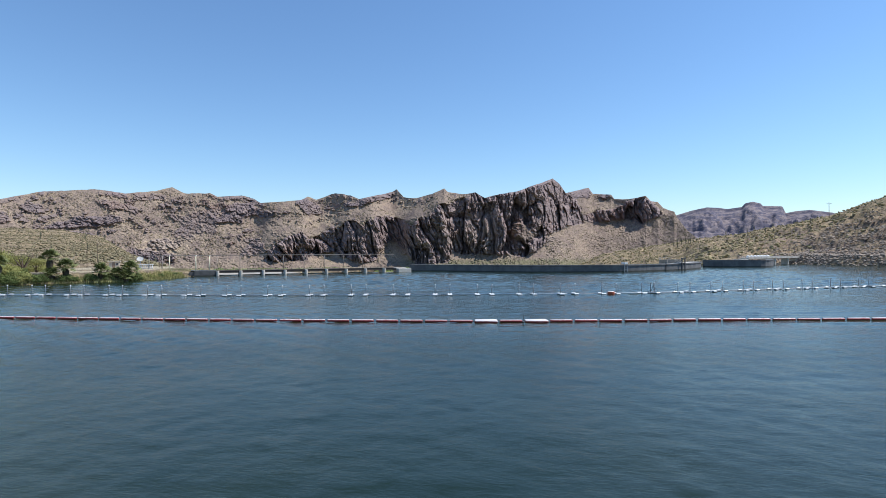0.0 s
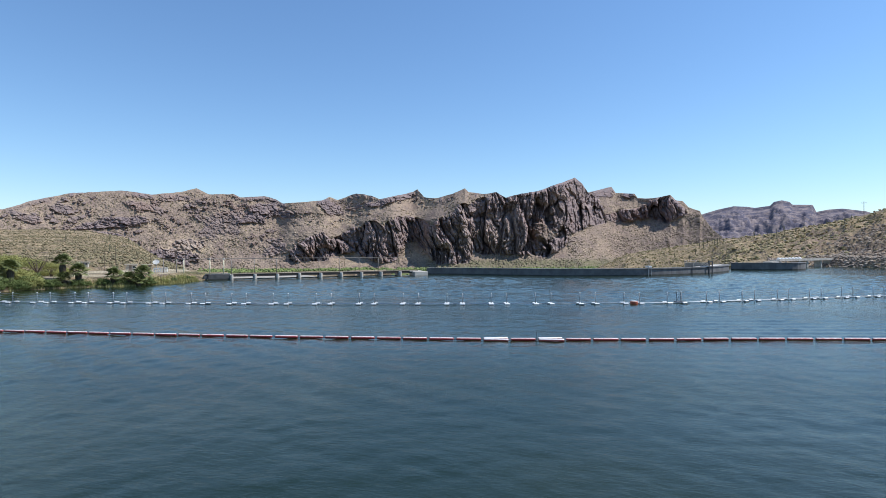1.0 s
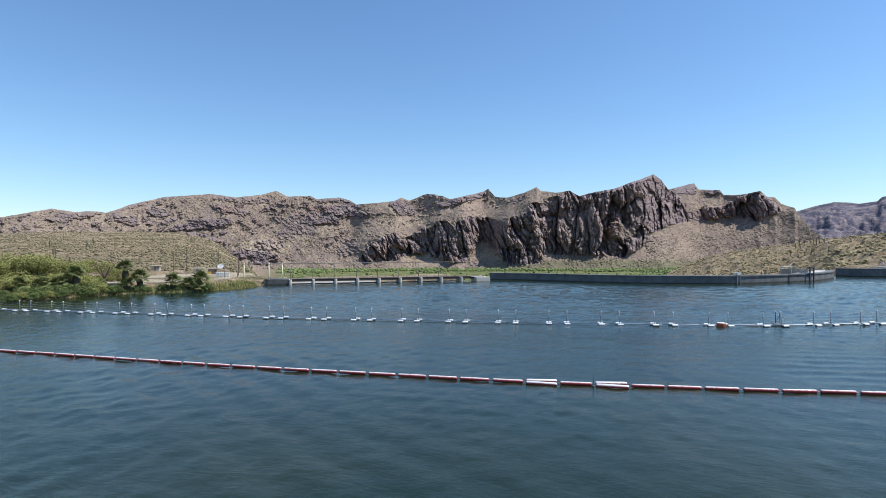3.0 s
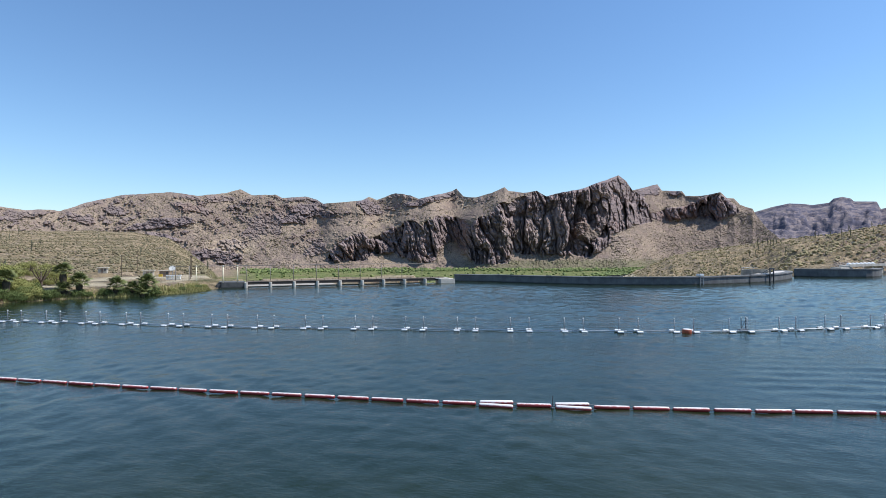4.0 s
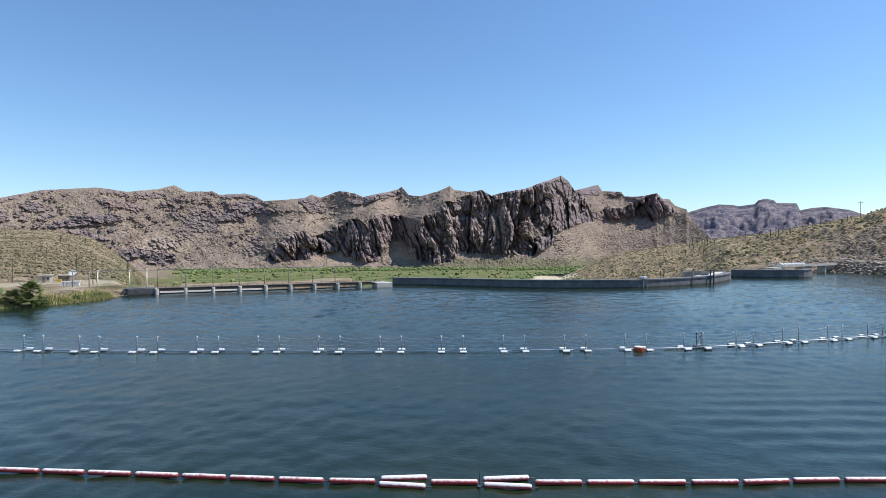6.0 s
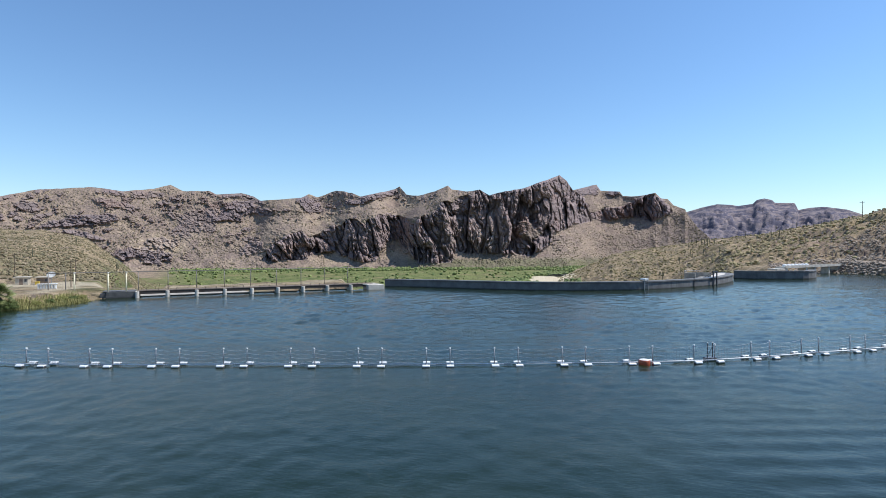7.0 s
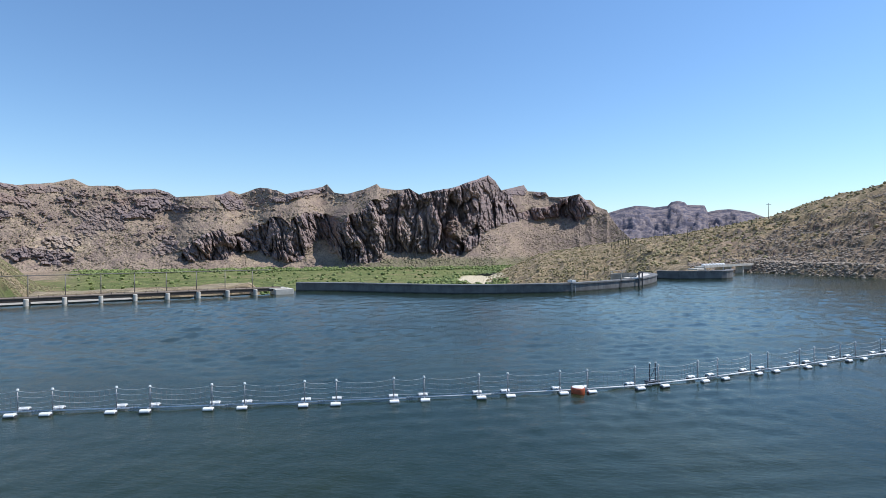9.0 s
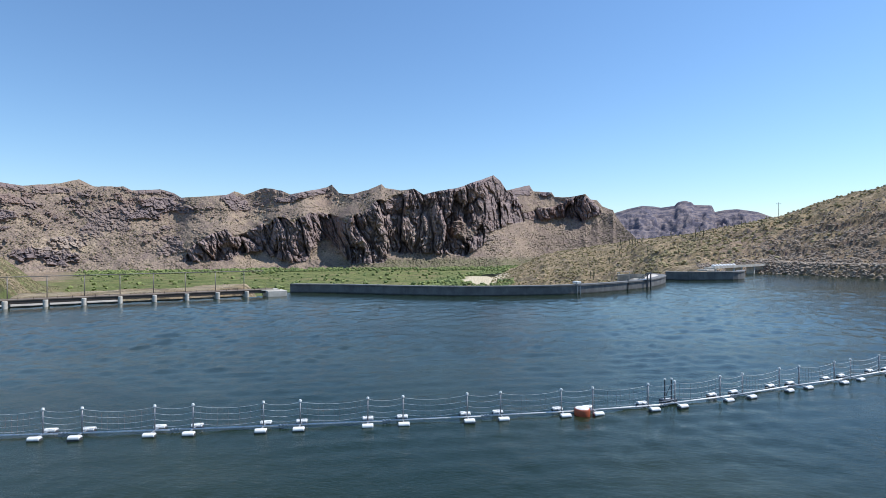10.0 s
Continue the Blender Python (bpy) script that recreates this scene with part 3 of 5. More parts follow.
    pitch = slope + 3.2 * steep
    rise = np.gradient(np.radians(e), axis=0)
    start = 1345 + 130 * (fractal(arc[:1] / 330, arc[:1] * 0, 2, 41) - 0.5) + 190 * ease(b[:1], -3.6, 0.5) + 60 * (1 - ease(b[:1], -44, -36))
    far = start * np.exp(np.cumsum(rise / np.maximum(pitch - np.tan(np.radians(e)), 0.07), 0))
    far = blur(far, 9, 1)
    # relief: columns on the walls, gullies and broken stone on the slopes
    lean = 0.28 * (1 - ease(b, -19, -12)) + 0.06
    a = arc + lean * up + 26 * (fractal(arc / 55, up / 55, 3, 205) - 0.5)
    big, tone = pillars(a / 40, up / 105, 201)
    mid, tone_mid = pillars(a / 12.5, up / 46, 211)
    small, tone_small = pillars(a / 5.2, up / 11, 221)
    grain = fractal(arc / 7, up / 7, 4, 231) - 0.5
    bold = blur(wall, 1, 1)
    patchy = ease(fractal(arc / 60, up / 40, 3, 209), 0.35, 0.62)
    relief = bold * (27 * big + (8 + 8 * patchy) * mid + (5 + 4 * patchy) * small + 13 * grain)
    chunk, tone_chunk = pillars((arc + 0.7 * up) / 13, (up - 0.25 * arc) / 11, 241)
    grit, _ = pillars(arc / 5.5, up / 4.0, 251)
    relief = relief + crag * (11 + 10 * chunk + 4 * grit + 8 * grain)
    gully = fractal((arc + 0.9 * up) / 80, up / 110, 3, 81, 0.5, True) - 0.55
    spur = fractal((arc - 0.8 * up) / 230, up / 200, 2, 83, 0.4, True) - 0.55
    bare = 1 - np.maximum(wall, crag)
    relief = relief + bare * (3.5 * grit * (0.3 + 0.7 * ease(rubble, 0.42, 0.6)) + 6 * grain)
    fade = ease(crest - e, 0.0, 0.5)
    relief = relief + (1 - 0.75 * talus) * fade * (1 - wall) * (16 * gully + 22 * spur)
    relief = relief * ease(g, 0.0, 0.04) * np.clip((crest - low) / 6, 0, 1) ** 1.5
    far = far - relief * (0.25 + 0.75 * ease(crest - e, 0.0, 0.25))
    z = EYE_LEVEL + far * np.tan(np.radians(e))
    rock = np.clip(np.maximum(wall, crag), 0, 1)
    tones = 0.45 * tone + 0.35 * tone_mid + 0.2 * tone_small
    tones = np.where(wall > crag, tones, 0.05 + 0.45 * tone_chunk)
    knoll = np.exp(-(((b + 42.6) / 1.9) ** 2) - ((e - 0.5) / 0.8) ** 2)
    pale = np.exp(-(((b + 19.5) / 0.7) ** 2) - ((e - 4.8) / 0.7) ** 2) + 0.8 * np.exp(-(((b + 27.4) / 1.3) ** 2) - ((e - 3.2) / 0.7) ** 2) + 1.2 * knoll
    pale = pale + 0.7 * np.exp(-(((b + 20.3) / 1.6) ** 2) - ((e + 0.4) / 1.1) ** 2) + 0.7 * np.exp(-(((b + 27.2) / 1.3) ** 2) - ((e + 0.9) / 0.7) ** 2) + 0.5 * np.exp(-(((b + 13.8) / 0.4) ** 2) - ((e - 1.5) / 2.0) ** 2)
    # some wall pillars get a paler colour in place of sunlight on their faces
    pale = pale + 0.5 * wall * ease(b, -17.5, -14) * (1 - ease(b, -11, -8.5)) * ease(tone, 0.45, 0.6)
    pale = np.clip(pale + 1.2 * (fractal(arc / 12, up / 8, 4, 137) - 0.55), 0, 1)
    lush = np.exp(-(((b + 19.6 - 0.5 * (e - 1.5)) / 0.5) ** 2) - ((e - 1.5) / 0.9) ** 2) + ease(-e, 0.75, 1.3) * ease(b, -24, -13) * 0.8
    # the far side falls away behind the sky line
    back = [far[-1] + d for d in (6, 30, 120, 420)]
    fall = [z[-1] - d for d in (1.5, 14, 70, 260)]
    far, z = np.vstack([far] + [v[None] for v in back]), np.vstack([z] + [v[None] for v in fall])
    turn = np.radians(np.vstack([b] + [b[:1]] * 4))
    x, y = CENTRE[0] + far * np.sin(turn), CENTRE[1] + far * np.cos(turn)
    grow = lambda c: np.vstack([c] + [c[-1:]] * 4)
    covers = dict(rock=grow(rock), tone=grow(tones), pale=grow(pale), lush=grow(np.clip(lush, 0, 1)))
    ob = sheet("mountain_range", x, y, z, covers, MOUNTAIN)
    stony = grow(rock)[:-1, :-1] > 0.35
    ob.data.polygons.foreach_set("use_smooth", ~stony.ravel())
    tagged(ob, "brown desert mountains with dark volcanic rock walls", "mountains", kind="structure")
    # spots on the bare slopes where scrub can grow
    rng = np.random.default_rng(64)
    open_ground = np.argwhere((rock < 0.15) & (g > 0.05) & (g < 0.985) & (fractal(arc / 30, up / 20, 3, 139) > 0.42))
    pick = open_ground[rng.permutation(len(open_ground))[:15000]]
    return [c[pick[:, 0], pick[:, 1]] for c in (x, y, z)]


SCRUB_SPOTS = build_range()
# ---- the lake: small standing waves on a sheet that ends at the dam ----
def wave_height(x, y):
    """Wind ripples, a slow swell, and trains of long parallel wavelets in some places."""
    c, s = math.cos(radians(-12)), math.sin(radians(-12))
    u, v = x * c - y * s, x * s + y * c
    calm = (0.6 + 0.6 * ease(fractal(x / 55, y / 34, 3, 305), 0.35, 0.65)) * (0.62 + 0.7 * ease(y, 60, 150))
    h = 0.12 * calm * (fractal(u / 3.6, v / 2.6, 2, 301) - 0.5) + 0.20 * calm * (fractal(u / 1.35, v / 1.2, 2, 303) - 0.5)
    for turn, length, low, high, seed in ((-24, 3.6, 0.42, 0.58, 311), (17, 2.7, 0.50, 0.66, 313)):
        a = radians(turn)
        way = -x * math.sin(a) + y * math.cos(a) + 1.6 * (fractal(x / 30, y / 22, 2, seed) - 0.5)
        h = h + 0.05 * np.sin(way * 2 * math.pi / length) * ease(fractal(x / 60, y / 40, 2, seed + 1), low, high)
    return h


def build_lake():
    bearings, radii = np.radians(np.arange(-80, 72, 0.17)), np.geomspace(6, 400, 600)
    b, r = np.meshgrid(bearings, radii)
    x, y = r * np.sin(b), -9 + r * np.cos(b)
    z = wave_height(x, y)
    verts = np.stack([x, y, z], -1).reshape(-1, 3)
    n = len(bearings)
    i = (np.arange(len(radii) - 1)[:, None] * n + np.arange(n - 1)[None, :]).ravel()
    quads = np.stack([i, i + 1, i + n + 1, i + n], -1)
    middle = verts[quads].mean(1)
    quads = quads[shore_distance(middle[:, 0], middle[:, 1]) < 1.0]
    # the deeper sheet that carries on to every bank
    under = len(verts)
    verts = np.vstack([verts, [(px, py, -0.34) for px, py in LAKE]])
    rim = [[under + k for k in range(len(LAKE))]]
    me = mesh_of("water", verts.tolist(), quads.tolist() + rim, WATER, True)
    me.update()
    if me.polygons[0].normal.z < 0:
        me.flip_normals()
    return tagged(new("water", me), "blue-green lake water with small wind ripples", "water", kind="structure")


build_lake()


# ---- dam ----
def wall_along(line, thick, z0, z1, step=3.0, lip=0.0):
    """A wall that follows a plan line; it thickens away from the lake (left of the line)."""
    bm = bmesh.new()
    p = curve_through(line, step)
    p = np.vstack([p, line[-1]])
    way = np.gradient(p, axis=0)
    way /= np.hypot(way[:, 0], way[:, 1])[:, None]
    side = np.stack([-way[:, 1], way[:, 0]], 1)
    prof = [(0, z0), (0, z1 - 0.45), (-lip, z1 - 0.40), (-lip, z1), (thick, z1), (thick, z0)]
    rings = [[bm.verts.new((*(p[i] + side[i] * o), z)) for o, z in prof] for i in range(len(p))]
    for a, b in zip(rings, rings[1:]):
        for j in range(len(prof)):
            k = (j + 1) % len(prof)
            bm.faces.new((a[j], b[j], b[k], a[k]))
    bm.faces.new(rings[0])
    bm.faces.new(rings[-1][::-1])
    bmesh.ops.recalc_face_normals(bm, faces=bm.faces)
    return bm


dam = thing("arch_dam", "curved grey concrete arch dam with stained face", "dam")
part("wall", wall_along(DAM_LINE[:2], 3.0, -6, 2.66, lip=0.2), CONCRETE, dam)
part("wall", wall_along(DAM_LINE[1:], 2.6, -6, 2.72, lip=0.25), CONCRETE, dam)
# paler concrete than the wall, standing for sun on the dam's end
part("crest_slab", wall_along([(x - 1.6, y + 0.9) for x, y in DAM_LINE[8:12]], 4.5, 1.9, 2.64), PALE_CONCRETE, dam, "crest slab with sunlight put into its pale colour")
thrust = thing("thrust_block", "pale grey rounded concrete retaining wall", "wall")
part("wall", wall_along(THRUST_LINE[:6], 3.0, -6, 3.38, lip=0.2), CONCRETE, thrust)


# ---- spillway: piers, gates, deck, hoist posts ----
CREAM = plain_material("cream_paint", (0.80, 0.72, 0.50), 0.6, vary=0.2)
GREY_STEEL = plain_material("galvanised_steel", (0.42, 0.43, 0.44), 0.45, 0.5, 0.3, 8)
DARK_STEEL = plain_material("dark_steel", (0.10, 0.10, 0.11), 0.5, 0.4, 0.3, 8)
RUSTY = plain_material("weathered_steel", (0.22, 0.16, 0.12), 0.75, 0.2, 0.4, 4)
# gate steel coloured dark in place of the shade at the waterline
GATE_DARK = plain_material("dark_gate_steel", (0.13, 0.14, 0.11), 0.6, 0.0, 0.4, 1.5)
S0, S1 = Vector((-126.0, 165.9, 0)), Vector((-71.0, 212.4, 0))
span = (S1 - S0).length
SPILL = pose(S0.x, S0.y, 0, 0, 0, math.degrees(math.atan2(S1.y - S0.y, S1.x - S0.x)))
BAY = 7.685
BEAM = plain_material("dark_beam_steel", (0.085, 0.065, 0.052), 0.8, 0.1, 0.4, 3)
DECK = concrete_material("dusty_deck", (0.23, 0.178, 0.13), (0.14, 0.105, 0.08), True, 0.2)


def pier_shape(x):
    """A pier with a rounded nose towards the lake."""
    bm = bmesh.new()
    plan = [(x + 0.5 * math.sin(a), -0.5 * math.cos(a) - 0.1) for a in (math.pi * (i / 8 - 0.5) for i in range(9))] + [(x + 0.5, 5.5), (x - 0.5, 5.5)]
    low = [bm.verts.new((px, py, -6)) for px, py in plan]
    high = [bm.verts.new((px, py, 1.62)) for px, py in plan]
    top = [bm.verts.new((x + (px - x) * 0.9, py * 0.98, 1.7)) for px, py in plan]
    for a, b in ((low, high), (high, top)):
        for k in range(len(plan)):
            bm.faces.new((a[k], a[(k + 1) % len(plan)], b[(k + 1) % len(plan)], b[k]))
    bm.faces.new(top)
    bmesh.ops.recalc_face_normals(bm, faces=bm.faces)
    return bm


bridge = thing("spillway_bridge", "low concrete spillway bridge on nine round-nosed piers", "bridge", SPILL)
for i in range(9):
    part("pier", pier_shape(i * BAY), PALE_CONCRETE, bridge, "pale concrete pier")
for i in range(9):
    x0, x1 = i * BAY + 0.5, min((i + 1) * BAY - 0.5, span - 1.5)
    part("beam", box(x0 - 0.5, x1 + 0.5, 1.0, 1.5, 0.92, 1.74, 0.03), BEAM, bridge, "dark weathered deck beam")
    part("deck", box(x0 - 0.5, x1 + 0.5, 0.9, 4.6, 1.74, 1.95, 0.03), DECK, bridge, "dusty tan deck slab")
    for k in range(2):
        x = x0 - 0.5 + (x1 - x0 + 1) * (k + 0.8) / 2.6
        part("rail_post", box(x - 0.08, x + 0.08, 0.95, 1.1, 1.9, 2.5), RUSTY, bridge)
    part("rail", tube([(x0 - 0.5, 1.02, 2.3), (x1 + 0.5, 1.02, 2.3)], 0.03, 6), RUSTY, bridge)
for i in range(8):
    x0, x1 = i * BAY + 0.54, (i + 1) * BAY - 0.54
    gate = thing("radial_gate", "steel radial gate closing a spillway bay, coloured dark for its shade", "gate", SPILL, "spillway gates")
    bm = bmesh.new()
    n = 8
    rim = [(2.4 + 0.9 * (k / n) ** 2, -3.5 + 3.68 * k / n) for k in range(n + 1)]
    a = [bm.verts.new((x0, y, z)) for y, z in rim]
    b = [bm.verts.new((x1, y, z)) for y, z in rim]
    c = [bm.verts.new((x0, y + 0.2, z)) for y, z in rim]
    d = [bm.verts.new((x1, y + 0.2, z)) for y, z in rim]
    for k in range(n):
        bm.faces.new((a[k], b[k], b[k + 1], a[k + 1]))
        bm.faces.new((c[k], c[k + 1], d[k + 1], d[k]))
    bm.faces.new((a[n], b[n], d[n], c[n]))
    bmesh.ops.recalc_face_normals(bm, faces=bm.faces)
    part("skin", bm, GATE_DARK, gate)
    part("top_beam", box(x0, x1, 3.2, 3.65, 0.1, 0.22, 0.02), GATE_DARK, gate)
# hoist posts with one pipe along their heads
GANTRY = plain_material("grey_brown_pipe", (0.24, 0.21, 0.18), 0.6, 0.2, 0.3, 2)
gantry = thing("hoist_gantry", "row of tall thin steel posts carrying a long pipe", "gantry", SPILL)
for i in range(9):
    post = part("post", tube([(i * BAY, 4.2, 1.6), (i * BAY, 4.2, 7.15)], 0.11, 8), GANTRY, gantry, smooth=True)
    part("bracket", box(i * BAY - 0.16, i * BAY + 0.16, 4.0, 4.4, 7.1, 7.36), GANTRY, post)
part("pipe", tube([(-22, 4.2, 7.2), (-10, 4.2, 7.2), (26, 4.2, 7.2), (60, 4.2, 7.2), (67, 4.2, 7.15)], 0.10, 8), GANTRY, gantry, smooth=True)
for x in (-21.5, -17.5):
    part("post", tube([(x, 4.2, 0.8), (x, 4.2, 7.2)], 0.13, 8), GANTRY, gantry, smooth=True)
for x in (-15.2, -7.0, -2.6):
    ob = thing("cream_post", "tall cream-painted steel post with white cap", "post", SPILL @ pose(x, 2.6 if x < -10 else 0.4, 0), "cream posts")
    part("shaft", tube([(0, 0, 0.6), (0, 0, 7.1)], 0.17, 12), CREAM, ob, smooth=True)
    part("cap", tube([(0, 0, 7.1), (0, 0, 7.15), (0, 0, 7.4)], [0.2, 0.32, 0.26], 12), PALE_CONCRETE, ob, "white cap")
abutment = thing("abutment", "stained concrete abutment beside the spillway, face shade put into its dark colour", "wall", SPILL)
part("wall", box(-7.5, -0.5, 0.0, 5.5, -6, 1.8, 0.06), DARK_CONCRETE, abutment)
part("cap", box(-8.5, -0.4, 1.2, 5.6, 1.8, 2.0, 0.04), CONCRETE, abutment)
part("wing_wall", box(-9.0, -7.5, 0.5, 5.5, -6, 1.4, 0.06), DARK_CONCRETE, abutment)
block = thing("end_block", "pale concrete block at the end of the spillway", "block", SPILL @ pose(span - 5.2, 0, 0))
part("body", box(0, 5.4, -2.0, 4.5, -6, 1.55, 0.08), PALE_CONCRETE, block)
part("ledge", box(-1.2, 4.0, 0.6, 4.6, 1.55, 1.85, 0.05), PALE_CONCRETE, block)
APRON = concrete_material("worn_apron_concrete", (0.42, 0.38, 0.31), (0.28, 0.25, 0.21), True, 0.2)
apron = thing("spillway_apron", "pale concrete spillway apron sloping down behind the gates", "apron", SPILL)
bm = bmesh.new()
quad = [bm.verts.new(p) for p in ((-0.5, 3.9, 0.05), (31, 3.9, 0.05), (27, 26, 0.35), (-0.5, 26, 0.35))]
low = [bm.verts.new(v.co - Vector((0, 0, 1))) for v in quad]
bm.faces.new(quad)
bm.faces.new(low[::-1])
for k in range(4):
    bm.faces.new((quad[k], low[k], low[(k + 1) % 4], quad[(k + 1) % 4]))
part("slab", bm, APRON, apron)

# ---- floating post boom ----
WHITE_FLOAT = plain_material("white_float", (0.78, 0.77, 0.74), 0.5, vary=0.12, scale=6)
POST_STEEL = plain_material("post_steel", (0.40, 0.38, 0.38), 0.5, 0.3, 0.3, 8)
NET = plain_material("faded_net", (0.24, 0.15, 0.13), 0.8)
ROPE = plain_material("pale_rope", (0.72, 0.71, 0.69), 0.7)
BOOM_LINE = [(-190, 64.5), (-150, 73), (-126, 78), (-102.8, 82.6), (-87.7, 85.5), (-71.8, 88.3), (-56.2, 91.4), (-41, 95.5), (-25.8, 99.4), (-10.9, 103.7), (3.7, 108.4), (10.6, 111.2), (17.7, 115.1), (24.3, 119.3), (30.8, 123.2), (38.1, 128.0), (62, 142), (100, 160), (150, 178)]


def half_round_float():
    bm = bmesh.new()
    n = 9
    prof = [(0.25 * math.cos(math.pi * i / n), 0.15 + 0.16 * math.sin(math.pi * i / n)) for i in range(n + 1)] + [(-0.25, 0.09), (0.25, 0.09)]
    rings = [[bm.verts.new((x, y * s, z * (1 if z < 0 else s ** 0.5))) for y, z in prof] for x, s in ((-0.42, 0.86), (-0.37, 1), (0.37, 1), (0.42, 0.86))]
    for a, b in zip(rings, rings[1:]):
        for j in range(len(prof)):
            k = (j + 1) % len(prof)
            bm.faces.new((a[j], a[k], b[k], b[j]))
    bm.faces.new(rings[0][::-1])
    bm.faces.new(rings[-1])
    bmesh.ops.recalc_face_normals(bm, faces=bm.faces)
    return bm


def sagging(x0, x1, z, sag, n=8):
    return [(x0 + (x1 - x0) * i / n, 0, z - sag * 4 * (i / n) * (1 - i / n)) for i in range(n + 1)]


def boom_section():
    ob = thing("barrier_section", "floating barrier section with white floats, steel posts and cables", "float barrier", group="floating cable barrier")
    part("pipe", tube([(-3.9, 0, 0.17), (3.9, 0, 0.17)], 0.085, 8), ROPE, ob, "pale pipe", True)
    for x in (-2.54, 2.54):
        post = part("post", tube([(x, 0, 0.1), (x, 0, 1.95)], 0.055, 8), POST_STEEL, ob, "grey steel post", True)
        part("cap", tube([(x, 0, 1.95), (x, 0, 2.08)], [0.13, 0.09], 8), WHITE_FLOAT, post, "white cap")
        part("crossbar", box(x - 0.05, x + 0.05, -1.1, 1.1, 0.14, 0.22), GREY_STEEL, ob)
        for y in (-0.95, 0.95):
            bm = half_round_float()
            bmesh.ops.translate(bm, verts=bm.verts, vec=(x, y, 0))
            shell = part("float", bm, WHITE_FLOAT, ob, "white plastic float")
            # black box added so the float's lower half and ends look shaded
            part("shaded_base", box(x - 0.44, x + 0.44, y - 0.22, y + 0.22, -0.25, 0.17, 0.05), DARK_STEEL, shell, "black base added for the float's shaded lower half")
    for z in (1.9, 1.45, 1.0, 0.6):
        part("cable", tube(sagging(-2.54, 2.54, z, 0.24), 0.017, 4), ROPE, ob)
        part("cable", tube(sagging(2.54, 5.26, z, 0.17), 0.017, 4), ROPE, ob)
    net = bmesh.new()
    for k in range(13):
        x = -2.4 + k * 0.4
        add_tube(net, [(x, 0, 0.2), (x, 0, 1.78 - 0.03 * (1 - abs(x) / 2.6) * 8)], [0.008, 0.008], 3, False)
    part("net", net, NET, ob, "faded red-brown net strands")
    for x in (3.75, 4.0, 4.25):
        part("coupling", tube([(x, -0.14, 0.16), (x, 0.14, 0.16)], 0.10, 8), GREY_STEEL, ob)
    return ob


def on_line(line, near, offset, pitch, count):
    """Poses every pitch metres along a line, counted from the place nearest to a point."""
    p = curve_through(line, 0.05)
    at = int(np.argmin(np.hypot(*(p - np.array(near)).T))) + round(offset / 0.05)
    out = []
    for k in count:
        i = at + round(k * pitch / 0.05)
        if 20 <= i < len(p) - 20:
            d = p[i + 20] - p[i - 20]
            out.append((k, p[i], math.degrees(math.atan2(d[1], d[0]))))
    return out


first_section = boom_section()
spots = on_line(BOOM_LINE, (3.7, 108.4), 3.9, 7.8, range(-19, 14))
for n, (k, p, turn) in enumerate(spots):
    m = pose(p[0], p[1], 0, 0, 0, turn)
    if n == 0:
        first_section.matrix_basis = m
    else:
        copy_thing(first_section, m)

# ---- red debris boom ----
RED_LINE = [(-140, 41), (-100, 48), (-78.5, 51.7), (-67, 53.6), (-52.3, 55.6), (-38.1, 57.8), (-26.5, 60.0), (-15.1, 62.2), (-4, 65.0), (7, 68.1), (12.6, 69.9), (32.4, 75.3), (60, 83.2), (100, 93)]


def red_material(name, red, white):
    k = Mat(name, 0.55)
    up = k.axis(k.geo.outputs["Normal"], 2)
    blotch = k.noise(5.0, 5, 0.75)
    worn = k.ramp(k.math("ADD", k.math("MULTIPLY", up, 0.55), blotch), *white)
    body = k.mix(k.random(), red, tuple(c * 0.75 for c in red))
    k.colour(k.mix(worn, body, (0.78, 0.72, 0.68)))
    return k.m


RED_FLOAT = red_material("sun_faded_red", (0.40, 0.045, 0.045), (0.70, 1.06))
BLEACHED_FLOAT = red_material("bleached_float", (0.55, 0.10, 0.09), (0.50, 0.78))


def boom_log(material):
    bm = bmesh.new()
    prof = [(-1.30, 0.07), (-1.27, 0.125), (-1.19, 0.15), (-0.02, 0.152), (0.02, 0.152), (1.19, 0.15), (1.27, 0.125), (1.30, 0.07)]
    add_tube(bm, [(x, 0, 0.13) for x, _ in prof], [r for _, r in prof], 12)
    return bm


red_boom = []
for label, mat in (("sun-faded red plastic boom float lying on water", RED_FLOAT), ("bird-whitened red plastic boom float lying on water", BLEACHED_FLOAT)):
    ob = thing("boom_float", label, "boom float", group="red debris boom")
    part("log", boom_log(mat), mat, ob, smooth=True)
    part("link", tube([(1.24, 0, 0.1), (1.63, 0, 0.1)], 0.035, 6), DARK_STEEL, ob, "dark link")
    red_boom.append(ob)
used = [False, False]
for k, p, turn in on_line(RED_LINE, (-12.4, 62.8), 1.28, 2.865, range(-42, 36)):
    white = k in (0, 2)
    for shift, tilt in (((0.0, 0),) if not white else ((-0.45, -5.5), (0.5, 5.5))):
        s = radians(turn)
        m = pose(p[0] - math.sin(s) * shift, p[1] + math.cos(s) * shift, 0, 0, 0, turn + tilt)
        if not used[white]:
            red_boom[white].matrix_basis = m
            used[white] = True
        else:
            copy_thing(red_boom[white], m)


stick = thing("marker_stick", "thin dark stick standing between boom floats", "stick", pose(-7.0, 63.75, 0))
part("shaft", tube([(0, 0, -0.6), (0.05, 0, 0.5), (0.02, 0, 1.0)], [0.03, 0.03, 0.02], 6), DARK_STEEL, stick)
part("float", tube([(0, 0, -0.1), (0, 0, 0.1), (0, 0, 0.16)], [0.09, 0.11, 0.05], 8), DARK_STEEL, stick)

